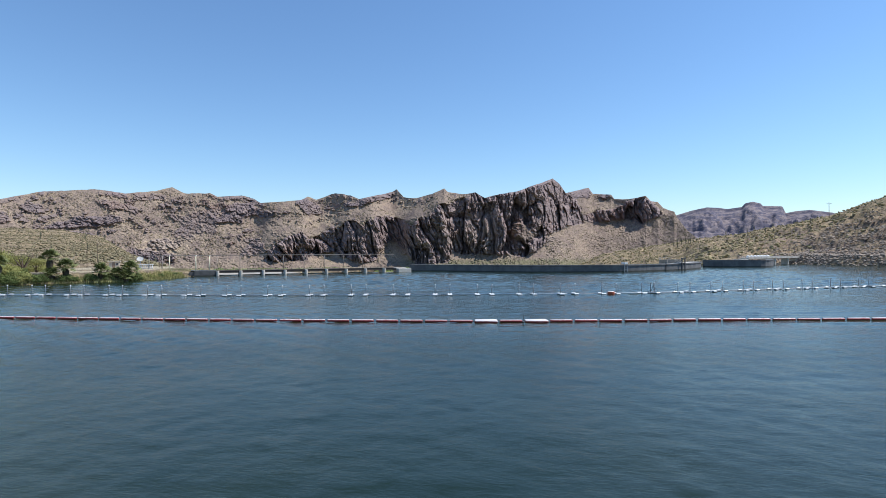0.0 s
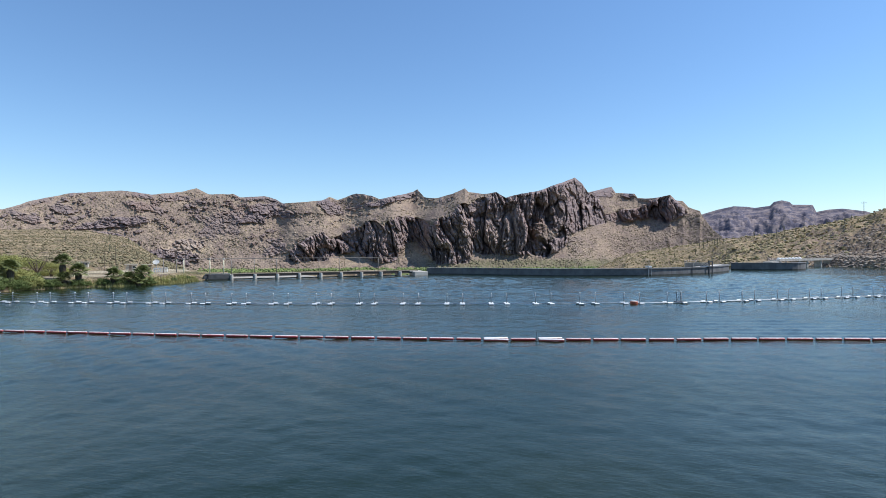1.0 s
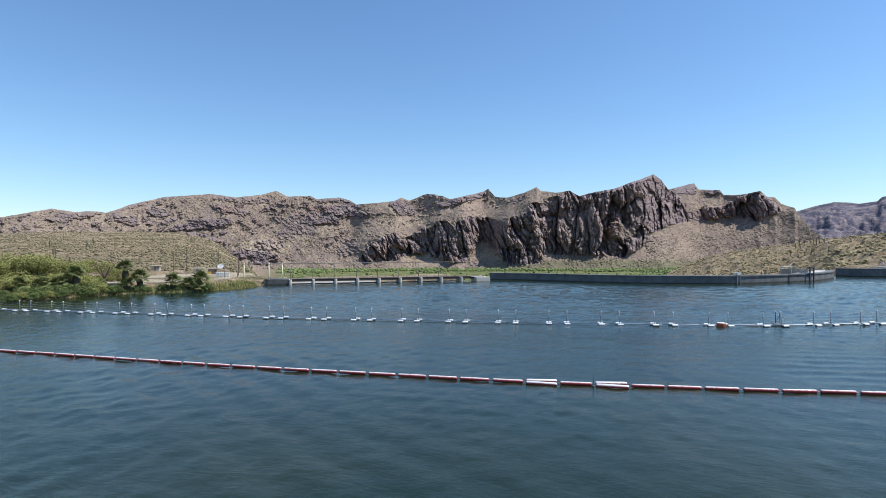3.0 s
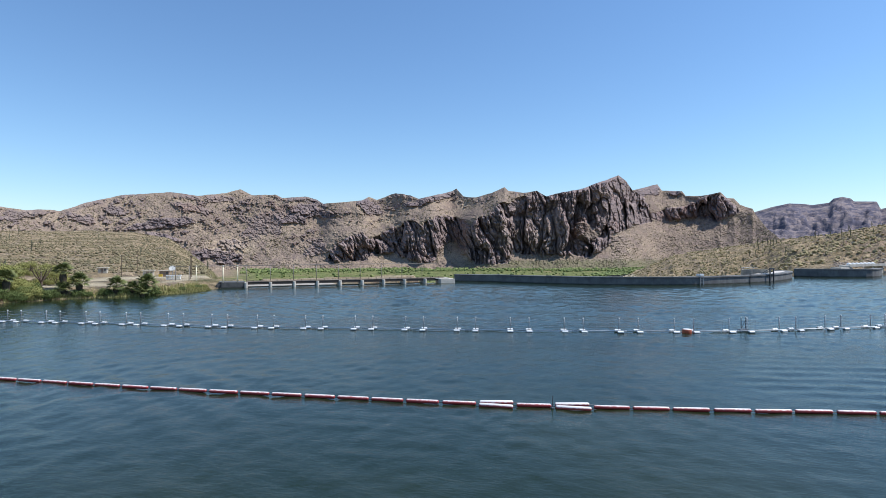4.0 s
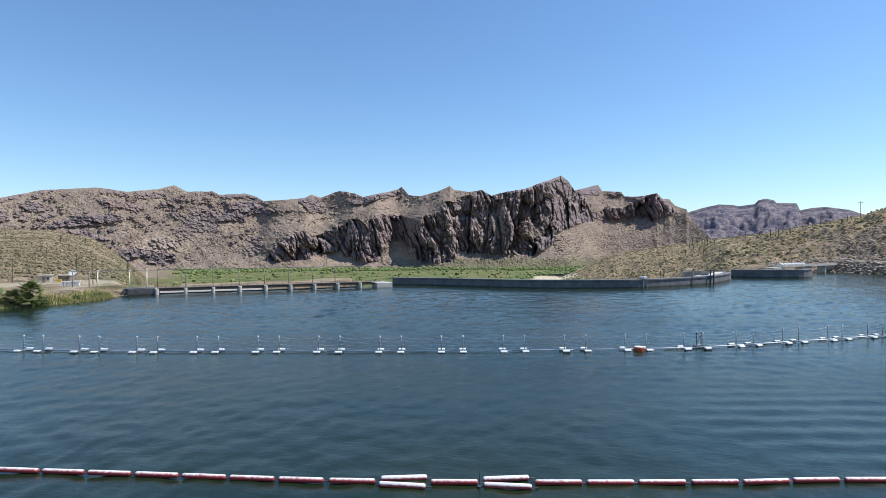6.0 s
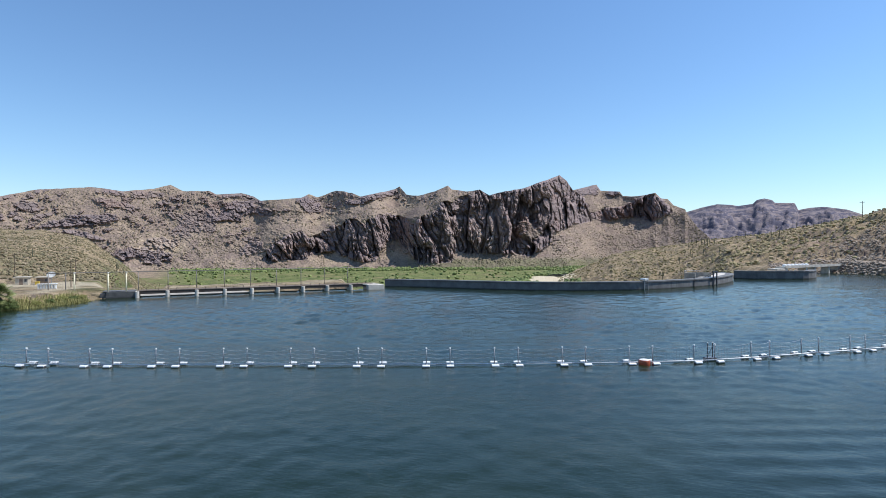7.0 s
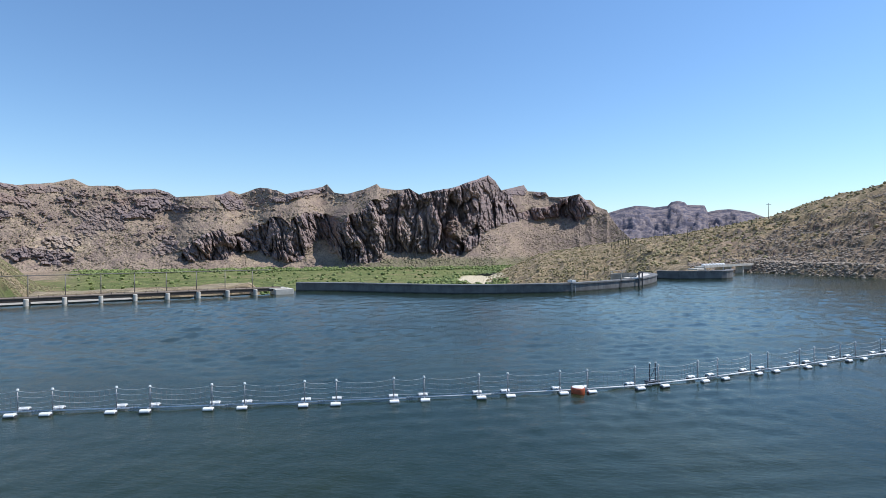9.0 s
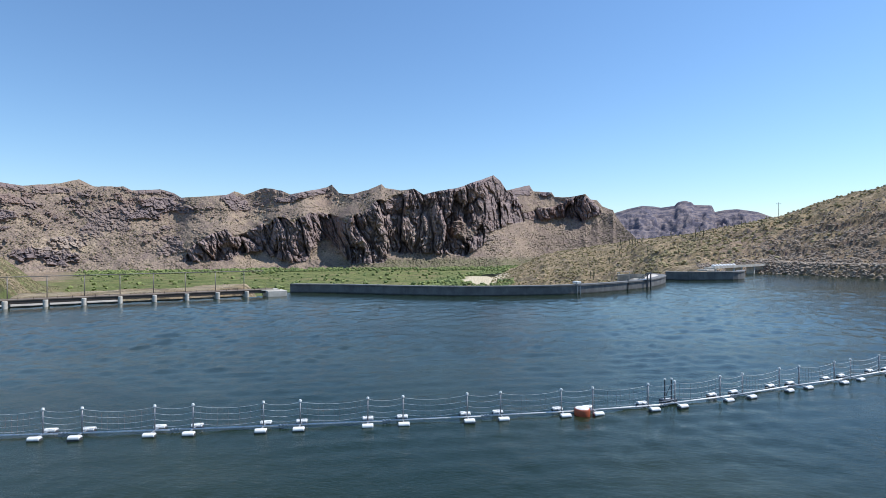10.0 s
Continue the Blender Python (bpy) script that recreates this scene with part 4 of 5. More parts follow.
# orange mooring buoy beside the barrier
ORANGE = plain_material("orange_buoy_paint", (0.40, 0.085, 0.03), 0.5, vary=0.3, scale=4)
buoy = thing("mooring_buoy", "round orange mooring buoy with white bird-stained top", "buoy", pose(4.05, 107.9, 0))
prof = [(0.46, -0.35), (0.60, -0.2), (0.64, 0.0), (0.64, 0.42), (0.59, 0.56)]
part("drum", tube([(0, 0, z) for _, z in prof], [r for r, _ in prof], 20), ORANGE, buoy, smooth=True)
part("top", tube([(0, 0, 0.54), (0, 0, 0.59), (0, 0, 0.62)], [0.60, 0.52, 0.25], 20), ROPE, buoy, "white stained top")
# gate of close posts in the barrier
gate_posts = thing("barrier_gate", "close-set dark steel posts of a barrier gate", "barrier gate", pose(11.75, 112.6, 0, 0, 0, 28))
for x in (-0.35, 0.35):
    post = part("post", tube([(x, 0, 0.1), (x, 0, 2.0)], 0.055, 8), DARK_STEEL, gate_posts)
    part("cap", tube([(x, 0, 2.0), (x, 0, 2.1)], [0.12, 0.09], 8), WHITE_FLOAT, post)
part("base", box(-0.7, 0.7, -0.35, 0.35, -0.15, 0.3, 0.05), DARK_STEEL, gate_posts)
part("brace", tube([(-0.35, 0, 0.4), (0.35, 0, 1.6)], 0.03, 6), DARK_STEEL, gate_posts)

# ---- fittings on the dam ----
gauge = thing("gauge_frame", "white-topped steel gauge frame on the dam crest", "gauge", pose(13.4, 226.4, 0, 0, 0, 40))
for x in (-0.7, 0.7):
    part("rail", box(x - 0.1, x + 0.1, -0.35, -0.15, -1.5, 3.6), GREY_STEEL, gauge)
for z in (0.8, 1.7, 2.6):
    part("rung", box(-0.6, 0.6, -0.32, -0.2, z, z + 0.1), GREY_STEEL, gauge)
part("box", box(-0.8, 0.8, -0.5, 1.4, 3.0, 3.6, 0.06), WHITE_FLOAT, gauge, "white cabinet")
hoist = thing("trash_hoist", "dark steel trash-rack hoist frame against the dam", "hoist", pose(37.6, 251.6, 0, 0, 0, 55))
for x in (-1.3, 1.3):
    part("leg", box(x - 0.18, x + 0.18, -0.9, -0.55, -2, 5.0), DARK_STEEL, hoist)
    part("stay", tube([(x, -0.7, 4.9), (x, 2.6, 2.72)], 0.08, 6), DARK_STEEL, hoist)
part("crossbeam", box(-1.6, 1.6, -0.95, -0.5, 4.7, 5.1), DARK_STEEL, hoist)
part("platform", box(-2.4, 2.4, -0.4, 2.4, 2.74, 2.9), GREY_STEEL, hoist)
turret = thing("intake_parapet", "grey curved concrete parapet on the dam crest", "parapet", pose(34.6, 256.5, 0, 0, 0, 52))
ring = [(5.6 * math.cos(a), 5.6 * math.sin(a)) for a in (math.pi * (1.05 - 1.1 * i / 14) for i in range(15))]
part("wall", wall_along(ring, -0.35, 1.5, 4.2, 1.2), APRON, turret)
for a in (0.25, 0.5, 0.75):
    x, y = 5.6 * math.cos(math.pi * a), 5.6 * math.sin(math.pi * a)
    part("rail_post", box(x - 0.07, x + 0.07, y - 0.07, y + 0.07, 4.1, 5.0), GREY_STEEL, turret)
part("rail", tube([(5.6 * math.cos(math.pi * i / 12), 5.6 * math.sin(math.pi * i / 12), 4.9) for i in range(2, 11)], 0.05, 6), GREY_STEEL, turret)
ladder = thing("dam_ladder", "steel ladder fixed to the dam face", "ladder", pose(29.9, 242.6, 0, 0, 0, 45))
for x in (-0.25, 0.25):
    part("rail", box(x - 0.05, x + 0.05, -0.4, -0.28, -1, 3.4), DARK_STEEL, ladder)
for k in range(8):
    part("rung", box(-0.22, 0.22, -0.36, -0.31, k * 0.45 - 0.2, k * 0.45 - 0.14), DARK_STEEL, ladder)

# ---- small bridge beyond the thrust block ----
side = thing("outlet_bridge", "pale concrete outlet bridge with a row of white domes", "bridge", pose(82, 331, 0, 0, 0, 47))
part("deck", box(-2, 52, -2.4, 2.4, 3.5, 4.1, 0.05), PALE_CONCRETE, side)
part("parapet", box(-2, 52, -2.4, -2.1, 4.1, 4.7, 0.03), PALE_CONCRETE, side)
for x in (0.0, 18.0, 26.0, 40.0, 50.0):
    part("support", box(x - 0.7, x + 0.7, -1.8, 1.8, -6, 3.5, 0.08), PALE_CONCRETE, side)
part("ramp", box(-9, -2, -2.2, 2.2, 2.6, 3.4, 0.05), PALE_CONCRETE, side)
for k in range(7):
    bm = bmesh.new()
    bmesh.ops.create_uvsphere(bm, u_segments=16, v_segments=8, radius=1.0, matrix=Matrix.Translation((1.5 + k * 3.3, 0, 4.5)) @ Matrix.Diagonal((1.05, 1.05, 0.85, 1)))
    part("dome", bm, WHITE_FLOAT, side, "white dome", True)


# ---- plants ----
def leaf_material(name, a, b, rough=0.7):
    k = Mat(name, rough)
    k.b.inputs["Specular IOR Level"].default_value = 0.2
    k.colour(k.mix(k.random(True), a, b))
    return k.m


GREEN_LEAF = leaf_material("mesquite_leaf", (0.22, 0.225, 0.065), (0.32, 0.305, 0.10))
DARK_LEAF = leaf_material("dark_leaf", (0.09, 0.12, 0.035), (0.15, 0.18, 0.055))
PALM_LEAF = leaf_material("palm_leaf", (0.075, 0.095, 0.03), (0.20, 0.21, 0.075), 0.5)
REED = leaf_material("reed_blade", (0.44, 0.38, 0.16), (0.23, 0.23, 0.075))
SCRUB = leaf_material("desert_scrub", (0.25, 0.205, 0.112), (0.14, 0.120, 0.068))
EAST_SCRUB = leaf_material("brittlebush", (0.35, 0.285, 0.14), (0.225, 0.19, 0.095))
VALLEY_LEAF = leaf_material("valley_leaf", (0.095, 0.130, 0.04), (0.22, 0.245, 0.08))
BARK = plain_material("grey_bark", (0.12, 0.085, 0.06), 0.9, vary=0.4, scale=5)
SKIRT = plain_material("dead_palm_skirt", (0.10, 0.075, 0.045), 0.9, vary=0.5, scale=9)
CACTUS = plain_material("saguaro_skin", (0.10, 0.10, 0.055), 0.8, vary=0.35, scale=3)


def height_at(x, y):
    return float(land(np.array([float(x)]), np.array([float(y)]))[0][0])


def leaf_cloud(rng, centres, sizes, leaves, leaf):
    """Small leaf blades spread through several lumps: verts and faces."""
    lump = rng.integers(0, len(centres), leaves)
    way = rng.normal(size=(leaves, 3))
    way /= np.linalg.norm(way, axis=1)[:, None]
    rad = rng.uniform(0.55, 1.05, (leaves, 1))
    at = np.array(centres)[lump] + way * rad * np.array(sizes)[lump]
    out = way + rng.normal(size=(leaves, 3)) * 0.45
    u = np.cross(out, rng.normal(size=(leaves, 3)))
    u /= np.linalg.norm(u, axis=1)[:, None] + 1e-9
    v = np.cross(out, u)
    v /= np.linalg.norm(v, axis=1)[:, None] + 1e-9
    s = leaf * rng.uniform(0.6, 1.4, (leaves, 1))
    verts = np.stack([at - u * s, at + v * s * 0.5, at + u * s, at - v * s * 0.5], 1).reshape(-1, 3)
    faces = np.arange(leaves * 4).reshape(-1, 4)
    return verts, faces


def shrub(name, label, seed, width, height, leaves, leaf, material, stems=5):
    """A many-stemmed bush: limbs and a lumpy crown with gaps."""
    rng = np.random.default_rng(seed)
    ob = thing(name, label, "bush" if height < 3.4 else "tree")
    bm = bmesh.new()
    centres, sizes = [], []
    for k in range(stems):
        a = 2 * math.pi * (k + rng.uniform(0, 0.6)) / stems
        reach = width * 0.5 * rng.uniform(0.35, 0.75)
        tip = Vector((math.cos(a) * reach, math.sin(a) * reach, height * rng.uniform(0.5, 0.8)))
        add_tube(bm, [(0, 0, -0.5), tip * 0.45 + Vector((0, 0, height * 0.08)), tip], [0.035 * height, 0.022 * height, 0.008 * height], 6)
        centres.append(tip)
        sizes.append(np.array([width * 0.27, width * 0.27, height * 0.27]) * rng.uniform(0.7, 1.2))
        low = Vector((math.cos(a + 0.5) * width * 0.38, math.sin(a + 0.5) * width * 0.38, height * rng.uniform(0.15, 0.4)))
        centres.append(low)
        sizes.append(np.array([width * 0.22, width * 0.22, height * 0.24]) * rng.uniform(0.7, 1.2))
    part("stems", bm, BARK, ob)
    verts, faces = leaf_cloud(rng, [tuple(c) for c in centres], sizes, leaves, leaf)
    crown = new("crown", mesh_of("crown", verts.tolist(), faces.tolist(), material))
    crown.parent = ob
    return ob


def fan_leaf():
    """One fan-shaped palm leaf on its stalk, along +x."""
    verts, faces = [(0, -0.02, 0), (0, 0.02, 0), (0.75, 0.015, 0.05), (0.75, -0.015, 0.05)], [(0, 1, 2, 3)]
    n = 13
    for i in range(n):
        a = radians(-105 + 210 * i / (n - 1))
        w = radians(7.5)
        ln = 0.75 * (1 - 0.25 * abs(i / (n - 1) - 0.5))
        base = len(verts)
        fan = []
        for d, q, sag in ((0.6, a - w, 0.02), (1.0, a, 0.14), (0.6, a + w, -0.02)):
            out, across = ln * d * math.cos(q), ln * d * math.sin(q)
            fan.append((0.75 + 0.93 * out, across, 0.05 - 0.22 * out - sag))
        verts += [(0.75, 0, 0.05), *fan]
        faces.append((base, base + 1, base + 2, base + 3))
    return mesh_of("fan_leaf", verts, faces, PALM_LEAF)


FAN = fan_leaf()


def palm(x, y, height, size, seed, leaves=34):
    rng = np.random.default_rng(seed)
    z = height_at(x, y)
    ob = thing("fan_palm", "tall fan palm with brown trunk at the shore" if height > 3.5 else "low bushy fan palm growing at the water's edge", "palm tree", pose(x, y, z, 0, 0, seed * 50), "shore palms")
    part("trunk", tube([(0, 0, -0.6), (0.05, 0, height * 0.5), (0, 0, height)], [0.34, 0.27, 0.22], 10), BARK, ob, smooth=True)
    skirt_top = height - 0.1
    part("skirt", tube([(0, 0, -0.3), (0, 0, height * 0.35), (0, 0, height * 0.75), (0, 0, skirt_top)], [0.45, 0.62, 0.85, 0.45], 12), SKIRT, ob, "brown skirt of dead leaves")
    for k in range(leaves):
        tilt = 88 - 98 * (k / leaves) ** 0.9 + rng.uniform(-9, 9)
        leaf = new("leaf", FAN)
        leaf.parent = ob
        leaf.matrix_basis = pose(0, 0, height, 0, 0, k * 137.5) @ pose(0, 0, 0, 0, -tilt, 0) @ pose(0, 0, 0, rng.uniform(-25, 25), 0, 0) @ Matrix.Scale(size * rng.uniform(0.8, 1.15), 4)
    return ob


palm(-144.9, 105.8, 4.6, 1.8, 1, 34)
palm(-142.2, 117.4, 5.6, 1.85, 2, 36)
palm(-139.0, 119.4, 3.3, 2.1, 3, 36)
palm(-133.6, 125.6, 2.3, 2.0, 4, 36)
palm(-129.6, 131.4, 3.0, 2.2, 5, 40)
palm(-129.0, 129.6, 1.6, 1.9, 6, 32)
palm(-131.2, 128.6, 1.4, 1.8, 7, 30)
palm(-146.6, 102.6, 1.9, 1.75, 8, 28)
palm(-140.6, 116.6, 1.5, 1.75, 9, 28)
palm(-146.5, 98.5, 1.4, 1.7, 10, 26)
palm(-147.0, 94.0, 1.2, 1.6, 11, 26)

# bare mesquite with forked dark limbs
bare = thing("bare_tree", "leafless dark mesquite tree with forked limbs", "tree", pose(-156.5, 121, height_at(-156.5, 121)))
rng = np.random.default_rng(12)
bm = bmesh.new()
add_tube(bm, [(0, 0, -0.5), (0.1, 0, 0.8), (0.0, 0, 1.3)], [0.4, 0.3, 0.28], 8)
ends = []
for k in range(5):
    a = k * 1.3
    mid, tip = Vector((math.cos(a) * 1.3, math.sin(a) * 1.3, 2.8)), Vector((math.cos(a) * 2.4, math.sin(a) * 2.4, 4.6 + 0.5 * math.sin(k * 3)))
    add_tube(bm, [(0, 0, 1.1), mid, tip], [0.22, 0.14, 0.06], 6)
    ends += [tip, (mid + tip) / 2]
for e in ends:
    for k in range(5):
        out = e + Vector(rng.normal(size=3)) * 0.9 + Vector((0, 0, 0.6))
        add_tube(bm, [e, (e + out) / 2 + Vector(rng.normal(size=3)) * 0.12, out], [0.05, 0.035, 0.012], 4)
part("limbs", bm, BARK, bare)
verts, faces = leaf_cloud(rng, [tuple(e + Vector((0, 0, 0.6))) for e in ends], [np.array([1.0, 1.0, 0.7])] * len(ends), 200, 0.07)
crown = new("twigs", mesh_of("twigs", verts.tolist(), faces.tolist(), DARK_LEAF))
crown.parent = bare
tagged(crown, "sparse dry twigs", kind="stuff")

# green thicket on the western shore
kinds = [
    shrub("shore_bush", "pale green mesquite bush crowding the shore", 21, 7.5, 5.6, 7500, 0.145, GREEN_LEAF, 7),
    shrub("shore_bush", "dense yellow-green willow bush at the waterline", 22, 5.5, 3.4, 5000, 0.125, GREEN_LEAF, 6),
    shrub("shore_bush", "dark green shrub overhanging the lake", 23, 4.0, 2.3, 4500, 0.10, DARK_LEAF, 6),
]
rng = np.random.default_rng(5)
thicket = []
for k in range(17):
    t = k / 16
    thicket.append((0, -152 - 9 * rng.uniform() - 4 * (1 - t), 62 + 46 * t + rng.uniform(-2, 2), rng.uniform(1.15, 1.6)))
for k in range(15):
    t = k / 14
    thicket.append((1, -147.0 - 4 * (1 - t) - rng.uniform(0, 2), 65 + 46 * t, rng.uniform(0.75, 1.15)))
for k in range(14):
    t = k / 13
    thicket.append((2, -144.6 - 5.5 * (1 - t) ** 2 + 1.0 * math.sin(t * 3.1), 66 + 44 * t, rng.uniform(0.8, 1.2)))
thicket += [(0, -166, 128, 0.9), (0, -172, 122, 0.95), (0, -178, 112, 1.0), (0, -170, 108, 1.1), (0, -183, 100, 1.1), (0, -176, 95, 1.0), (0, -168, 88, 1.1), (0, -180, 80, 1.2), (0, -200, 128, 0.9), (0, -210, 150, 0.9), (1, -214, 160, 1.2), (1, -162, 133, 0.8),
            (1, -146.5, 110.5, 0.8), (2, -144.2, 112.8, 0.8), (2, -141.4, 113.6, 0.6), (2, -137.3, 120.6, 0.6), (2, -129.6, 131.6, 0.8), (1, -130.0, 133.4, 0.6), (2, -147.5, 113.5, 0.9), (1, -149, 108, 0.8), (1, -128.9, 139.5, 0.42), (2, -129.3, 143.2, 0.5), (1, -129.8, 146.8, 0.45), (2, -130.6, 150.4, 0.5), (1, -131.6, 153.6, 0.4),
            (0, -163, 116, 0.9), (0, -159, 127, 0.8), (1, -143.2, 110, 1.0), (2, -143, 107, 1.1), (2, -141.2, 113.6, 1.0), (2, -138.6, 119.0, 0.9), (2, -135.2, 123.6, 0.9), (2, -132.4, 127.0, 0.9), (2, -129.2, 133.2, 1.0)]
edge = curve_through(LEFT_SHORE[3:7], 2.0)
for n, (x, y) in enumerate(edge[:-2]):
    thicket.append((2 if n % 3 else 1, x - rng.uniform(0.2, 1.4), y, rng.uniform(0.6, 1.0) if n % 3 else rng.uniform(0.5, 0.8)))
placed = set()
for kind, x, y, s in thicket:
    m = pose(x, y, max(height_at(x, y), 0.0) - 0.1, 0, 0, rng.uniform(0, 360)) @ Matrix.Scale(s, 4)
    if kind not in placed:
        kinds[kind].matrix_basis = m
        placed.add(kind)
    else:
        copy_thing(kinds[kind], pose(*m.translation, 0, 0, 0) @ m.to_quaternion().to_matrix().to_4x4()).scale = (s, s, s)

# reeds and rank grass along the bank, too many to count
rng = np.random.default_rng(8)
verts, faces = [], []
bank = curve_through(LEFT_SHORE[4:], 0.25)
for _ in range(15000):
    p = bank[rng.integers(0, len(bank))]
    d = rng.uniform(-0.3, 1) ** 2 * 5.5
    x, y = p[0] - d + rng.uniform(-0.5, 0.6), p[1] + rng.uniform(-1, 1)
    if y < 104 or (y < 124.5 and rng.uniform() < 0.6):
        continue
    verts.append((x, y))
spots_z = land(np.array([v[0] for v in verts]), np.array([v[1] for v in verts]))[0]
blades = []
for (x, y), z in zip(verts, spots_z):
    if z < -0.45:
        continue
    h, a, lean = rng.uniform(0.3, 0.95) * (0.5 + fractal(np.array([x / 2.5]), np.array([y / 2.5]), 2, 9)[0]), rng.uniform(0, 6.3), rng.uniform(0.1, 0.5)
    i = len(blades)
    w = rng.uniform(0.04, 0.10)
    ux, uy = math.cos(a) * w, math.sin(a) * w
    lx, ly = math.sin(a) * lean * h, -math.cos(a) * lean * h
    blades += [(x - ux, y - uy, z - 0.1), (x + ux, y + uy, z - 0.1), (x + lx + ux * 0.4, y + ly + uy * 0.4, z + h), (x + lx - ux * 0.4, y + ly - uy * 0.4, z + h)]
    faces.append((i, i + 1, i + 2, i + 3))
tagged(new("bank_reeds", mesh_of("bank_reeds", blades, faces, REED)), "yellow-green reeds and rank grass on the lake bank", "reeds", kind="stuff")


# ---- scattered scrub, too many to count ----
def lump_template():
    bm = bmesh.new()
    bmesh.ops.create_icosphere(bm, subdivisions=1, radius=1.0)
    v = np.array([p.co[:] for p in bm.verts])
    f = np.array([[p.index for p in q.verts] for q in bm.faces])
    bm.free()
    return v, f


def scatter(name, label, category, xy, size, squash, material, seed):
    rng = np.random.default_rng(seed)
    tv, tf = lump_template()
    x, y = xy[:2]
    z = xy[2] if len(xy) > 2 else land(x, y)[0]
    n = len(x)
    s = size[0] + (size[1] - size[0]) * rng.uniform(0, 1, n) ** 1.8
    turn = rng.uniform(0, 6.28, n)
    wob = rng.uniform(0.62, 1.3, (n, len(tv), 1))
    v = tv[None] * wob * s[:, None, None]
    c, sn = np.cos(turn)[:, None], np.sin(turn)[:, None]
    px, py = v[:, :, 0] * c - v[:, :, 1] * sn, v[:, :, 0] * sn + v[:, :, 1] * c
    pz = v[:, :, 2] * squash + s[:, None] * squash * 0.55
    verts = np.stack([px + x[:, None], py + y[:, None], pz + z[:, None]], -1).reshape(-1, 3)
    faces = (tf[None] + (np.arange(n) * len(tv))[:, None, None]).reshape(-1, 3)
    me = mesh_of(name, verts.tolist(), faces.tolist(), material)
    return tagged(new(name, me), label, category, kind="stuff")


def polar_spots(seed, n, b0, b1, r0, r1, clump=0.5, power=1.0):
    rng = np.random.default_rng(seed)
    b, r = np.radians(rng.uniform(b0, b1, n * 3)), r0 + (r1 - r0) * rng.uniform(0, 1, n * 3) ** power
    x, y = CENTRE[0] + r * np.sin(b), CENTRE[1] + r * np.cos(b)
    keep = fractal(x / 24, y / 24, 3, seed) + rng.uniform(-0.25, 0.25, n * 3) > clump
    return x[keep][:n], y[keep][:n]


scatter("west_scrub", "olive creosote scrub over the western slope", "scrub", polar_spots(61, 15000, -67, -42.5, 245, 900, 0.38), (0.2, 0.95), 0.75, SCRUB, 1)
x, y = polar_spots(62, 17000, -4, 33, 370, 900, 0.42)
b, r = np.degrees(np.arctan2(x, y - 24.5)), np.hypot(x, y - 24.5)
rubble = (b > 12) & (r < 345 + 150 * ease(b, 12, 24)) & (np.random.default_rng(4).uniform(size=len(x)) < 0.9)
x, y = x[~rubble], y[~rubble]
scatter("east_scrub", "olive brittlebush and creosote scrub over the hillside", "scrub", (x, y), (0.25, 1.45), 0.72, EAST_SCRUB, 2)
x, y = polar_spots(63, 20000, -42, 5, 520, 1460, 0.45)
z, grass, _, _, _, sand, *_ = land(x, y)
far = np.hypot(x, y - 24)
keep = (grass > 0.3) & (sand < 0.2) & ((x > -230 + 0.12 * far) | (far > 1180) | (np.random.default_rng(3).uniform(size=len(x)) < 0.05))
scatter("valley_thicket", "green willow and tamarisk thicket on the valley floor", "thicket", (x[keep], y[keep]), (0.7, 3.9), 0.8, VALLEY_LEAF, 3)
scatter("mountain_scrub", "dark scrub dotted over the mountain slopes", "scrub", SCRUB_SPOTS, (0.5, 1.7), 0.8, SCRUB, 4)
x, y = polar_spots(65, 6000, 19, 33, 300, 380, 0.3)
keep = shore_distance(x, y) < 13
ROCK = Mat("riprap_stone", 0.9)
ROCK.colour(ROCK.mix(ROCK.random(True), (0.40, 0.32, 0.24), (0.20, 0.155, 0.12)))
scatter("riprap", "broken grey and brown riprap stones along the shore", "rocks", (x[keep], y[keep]), (0.3, 1.1), 0.7, ROCK.m, 5)
x, y = polar_spots(66, 16000, 10, 33, 345, 510, 0.36)
turn, out = np.degrees(np.arctan2(x, y - 24.5)), np.hypot(x, y - 24.5)
keep = (turn > 14) & (out < 370 + 110 * ease(turn, 14, 24))
x, y = x[keep], y[keep]
scatter("hill_boulders", "brown broken boulders strewn over the hillside", "rocks", (x, y), (0.2, 0.9), 0.65, ROCK.m, 6)


# ---- saguaros ----
def saguaro(height, arms, seed):
    rng = np.random.default_rng(seed)
    ob = thing("saguaro", "tall green saguaro cactus on the desert slope", "cactus", group="saguaros")
    part("stem", tube([(0, 0, -0.4), (0, 0, 0.3), (0, 0, height * 0.6), (0, 0, height * 0.93), (0, 0, height)], [0.16, 0.19, 0.23, 0.19, 0.06], 10), CACTUS, ob, smooth=True)
    for k in range(arms):
        a, h = rng.uniform(0, 6.28), height * rng.uniform(0.35, 0.55)
        c, s = math.cos(a), math.sin(a)
        up = height * rng.uniform(0.2, 0.4)
        part("arm", tube([(0, 0, h), (0.5 * c, 0.5 * s, h + 0.05), (0.85 * c, 0.85 * s, h + 0.45), (0.9 * c, 0.9 * s, h + up), (0.9 * c, 0.9 * s, h + up + 0.25)], [0.12, 0.13, 0.14, 0.13, 0.05], 8), CACTUS, ob, smooth=True)
    return ob


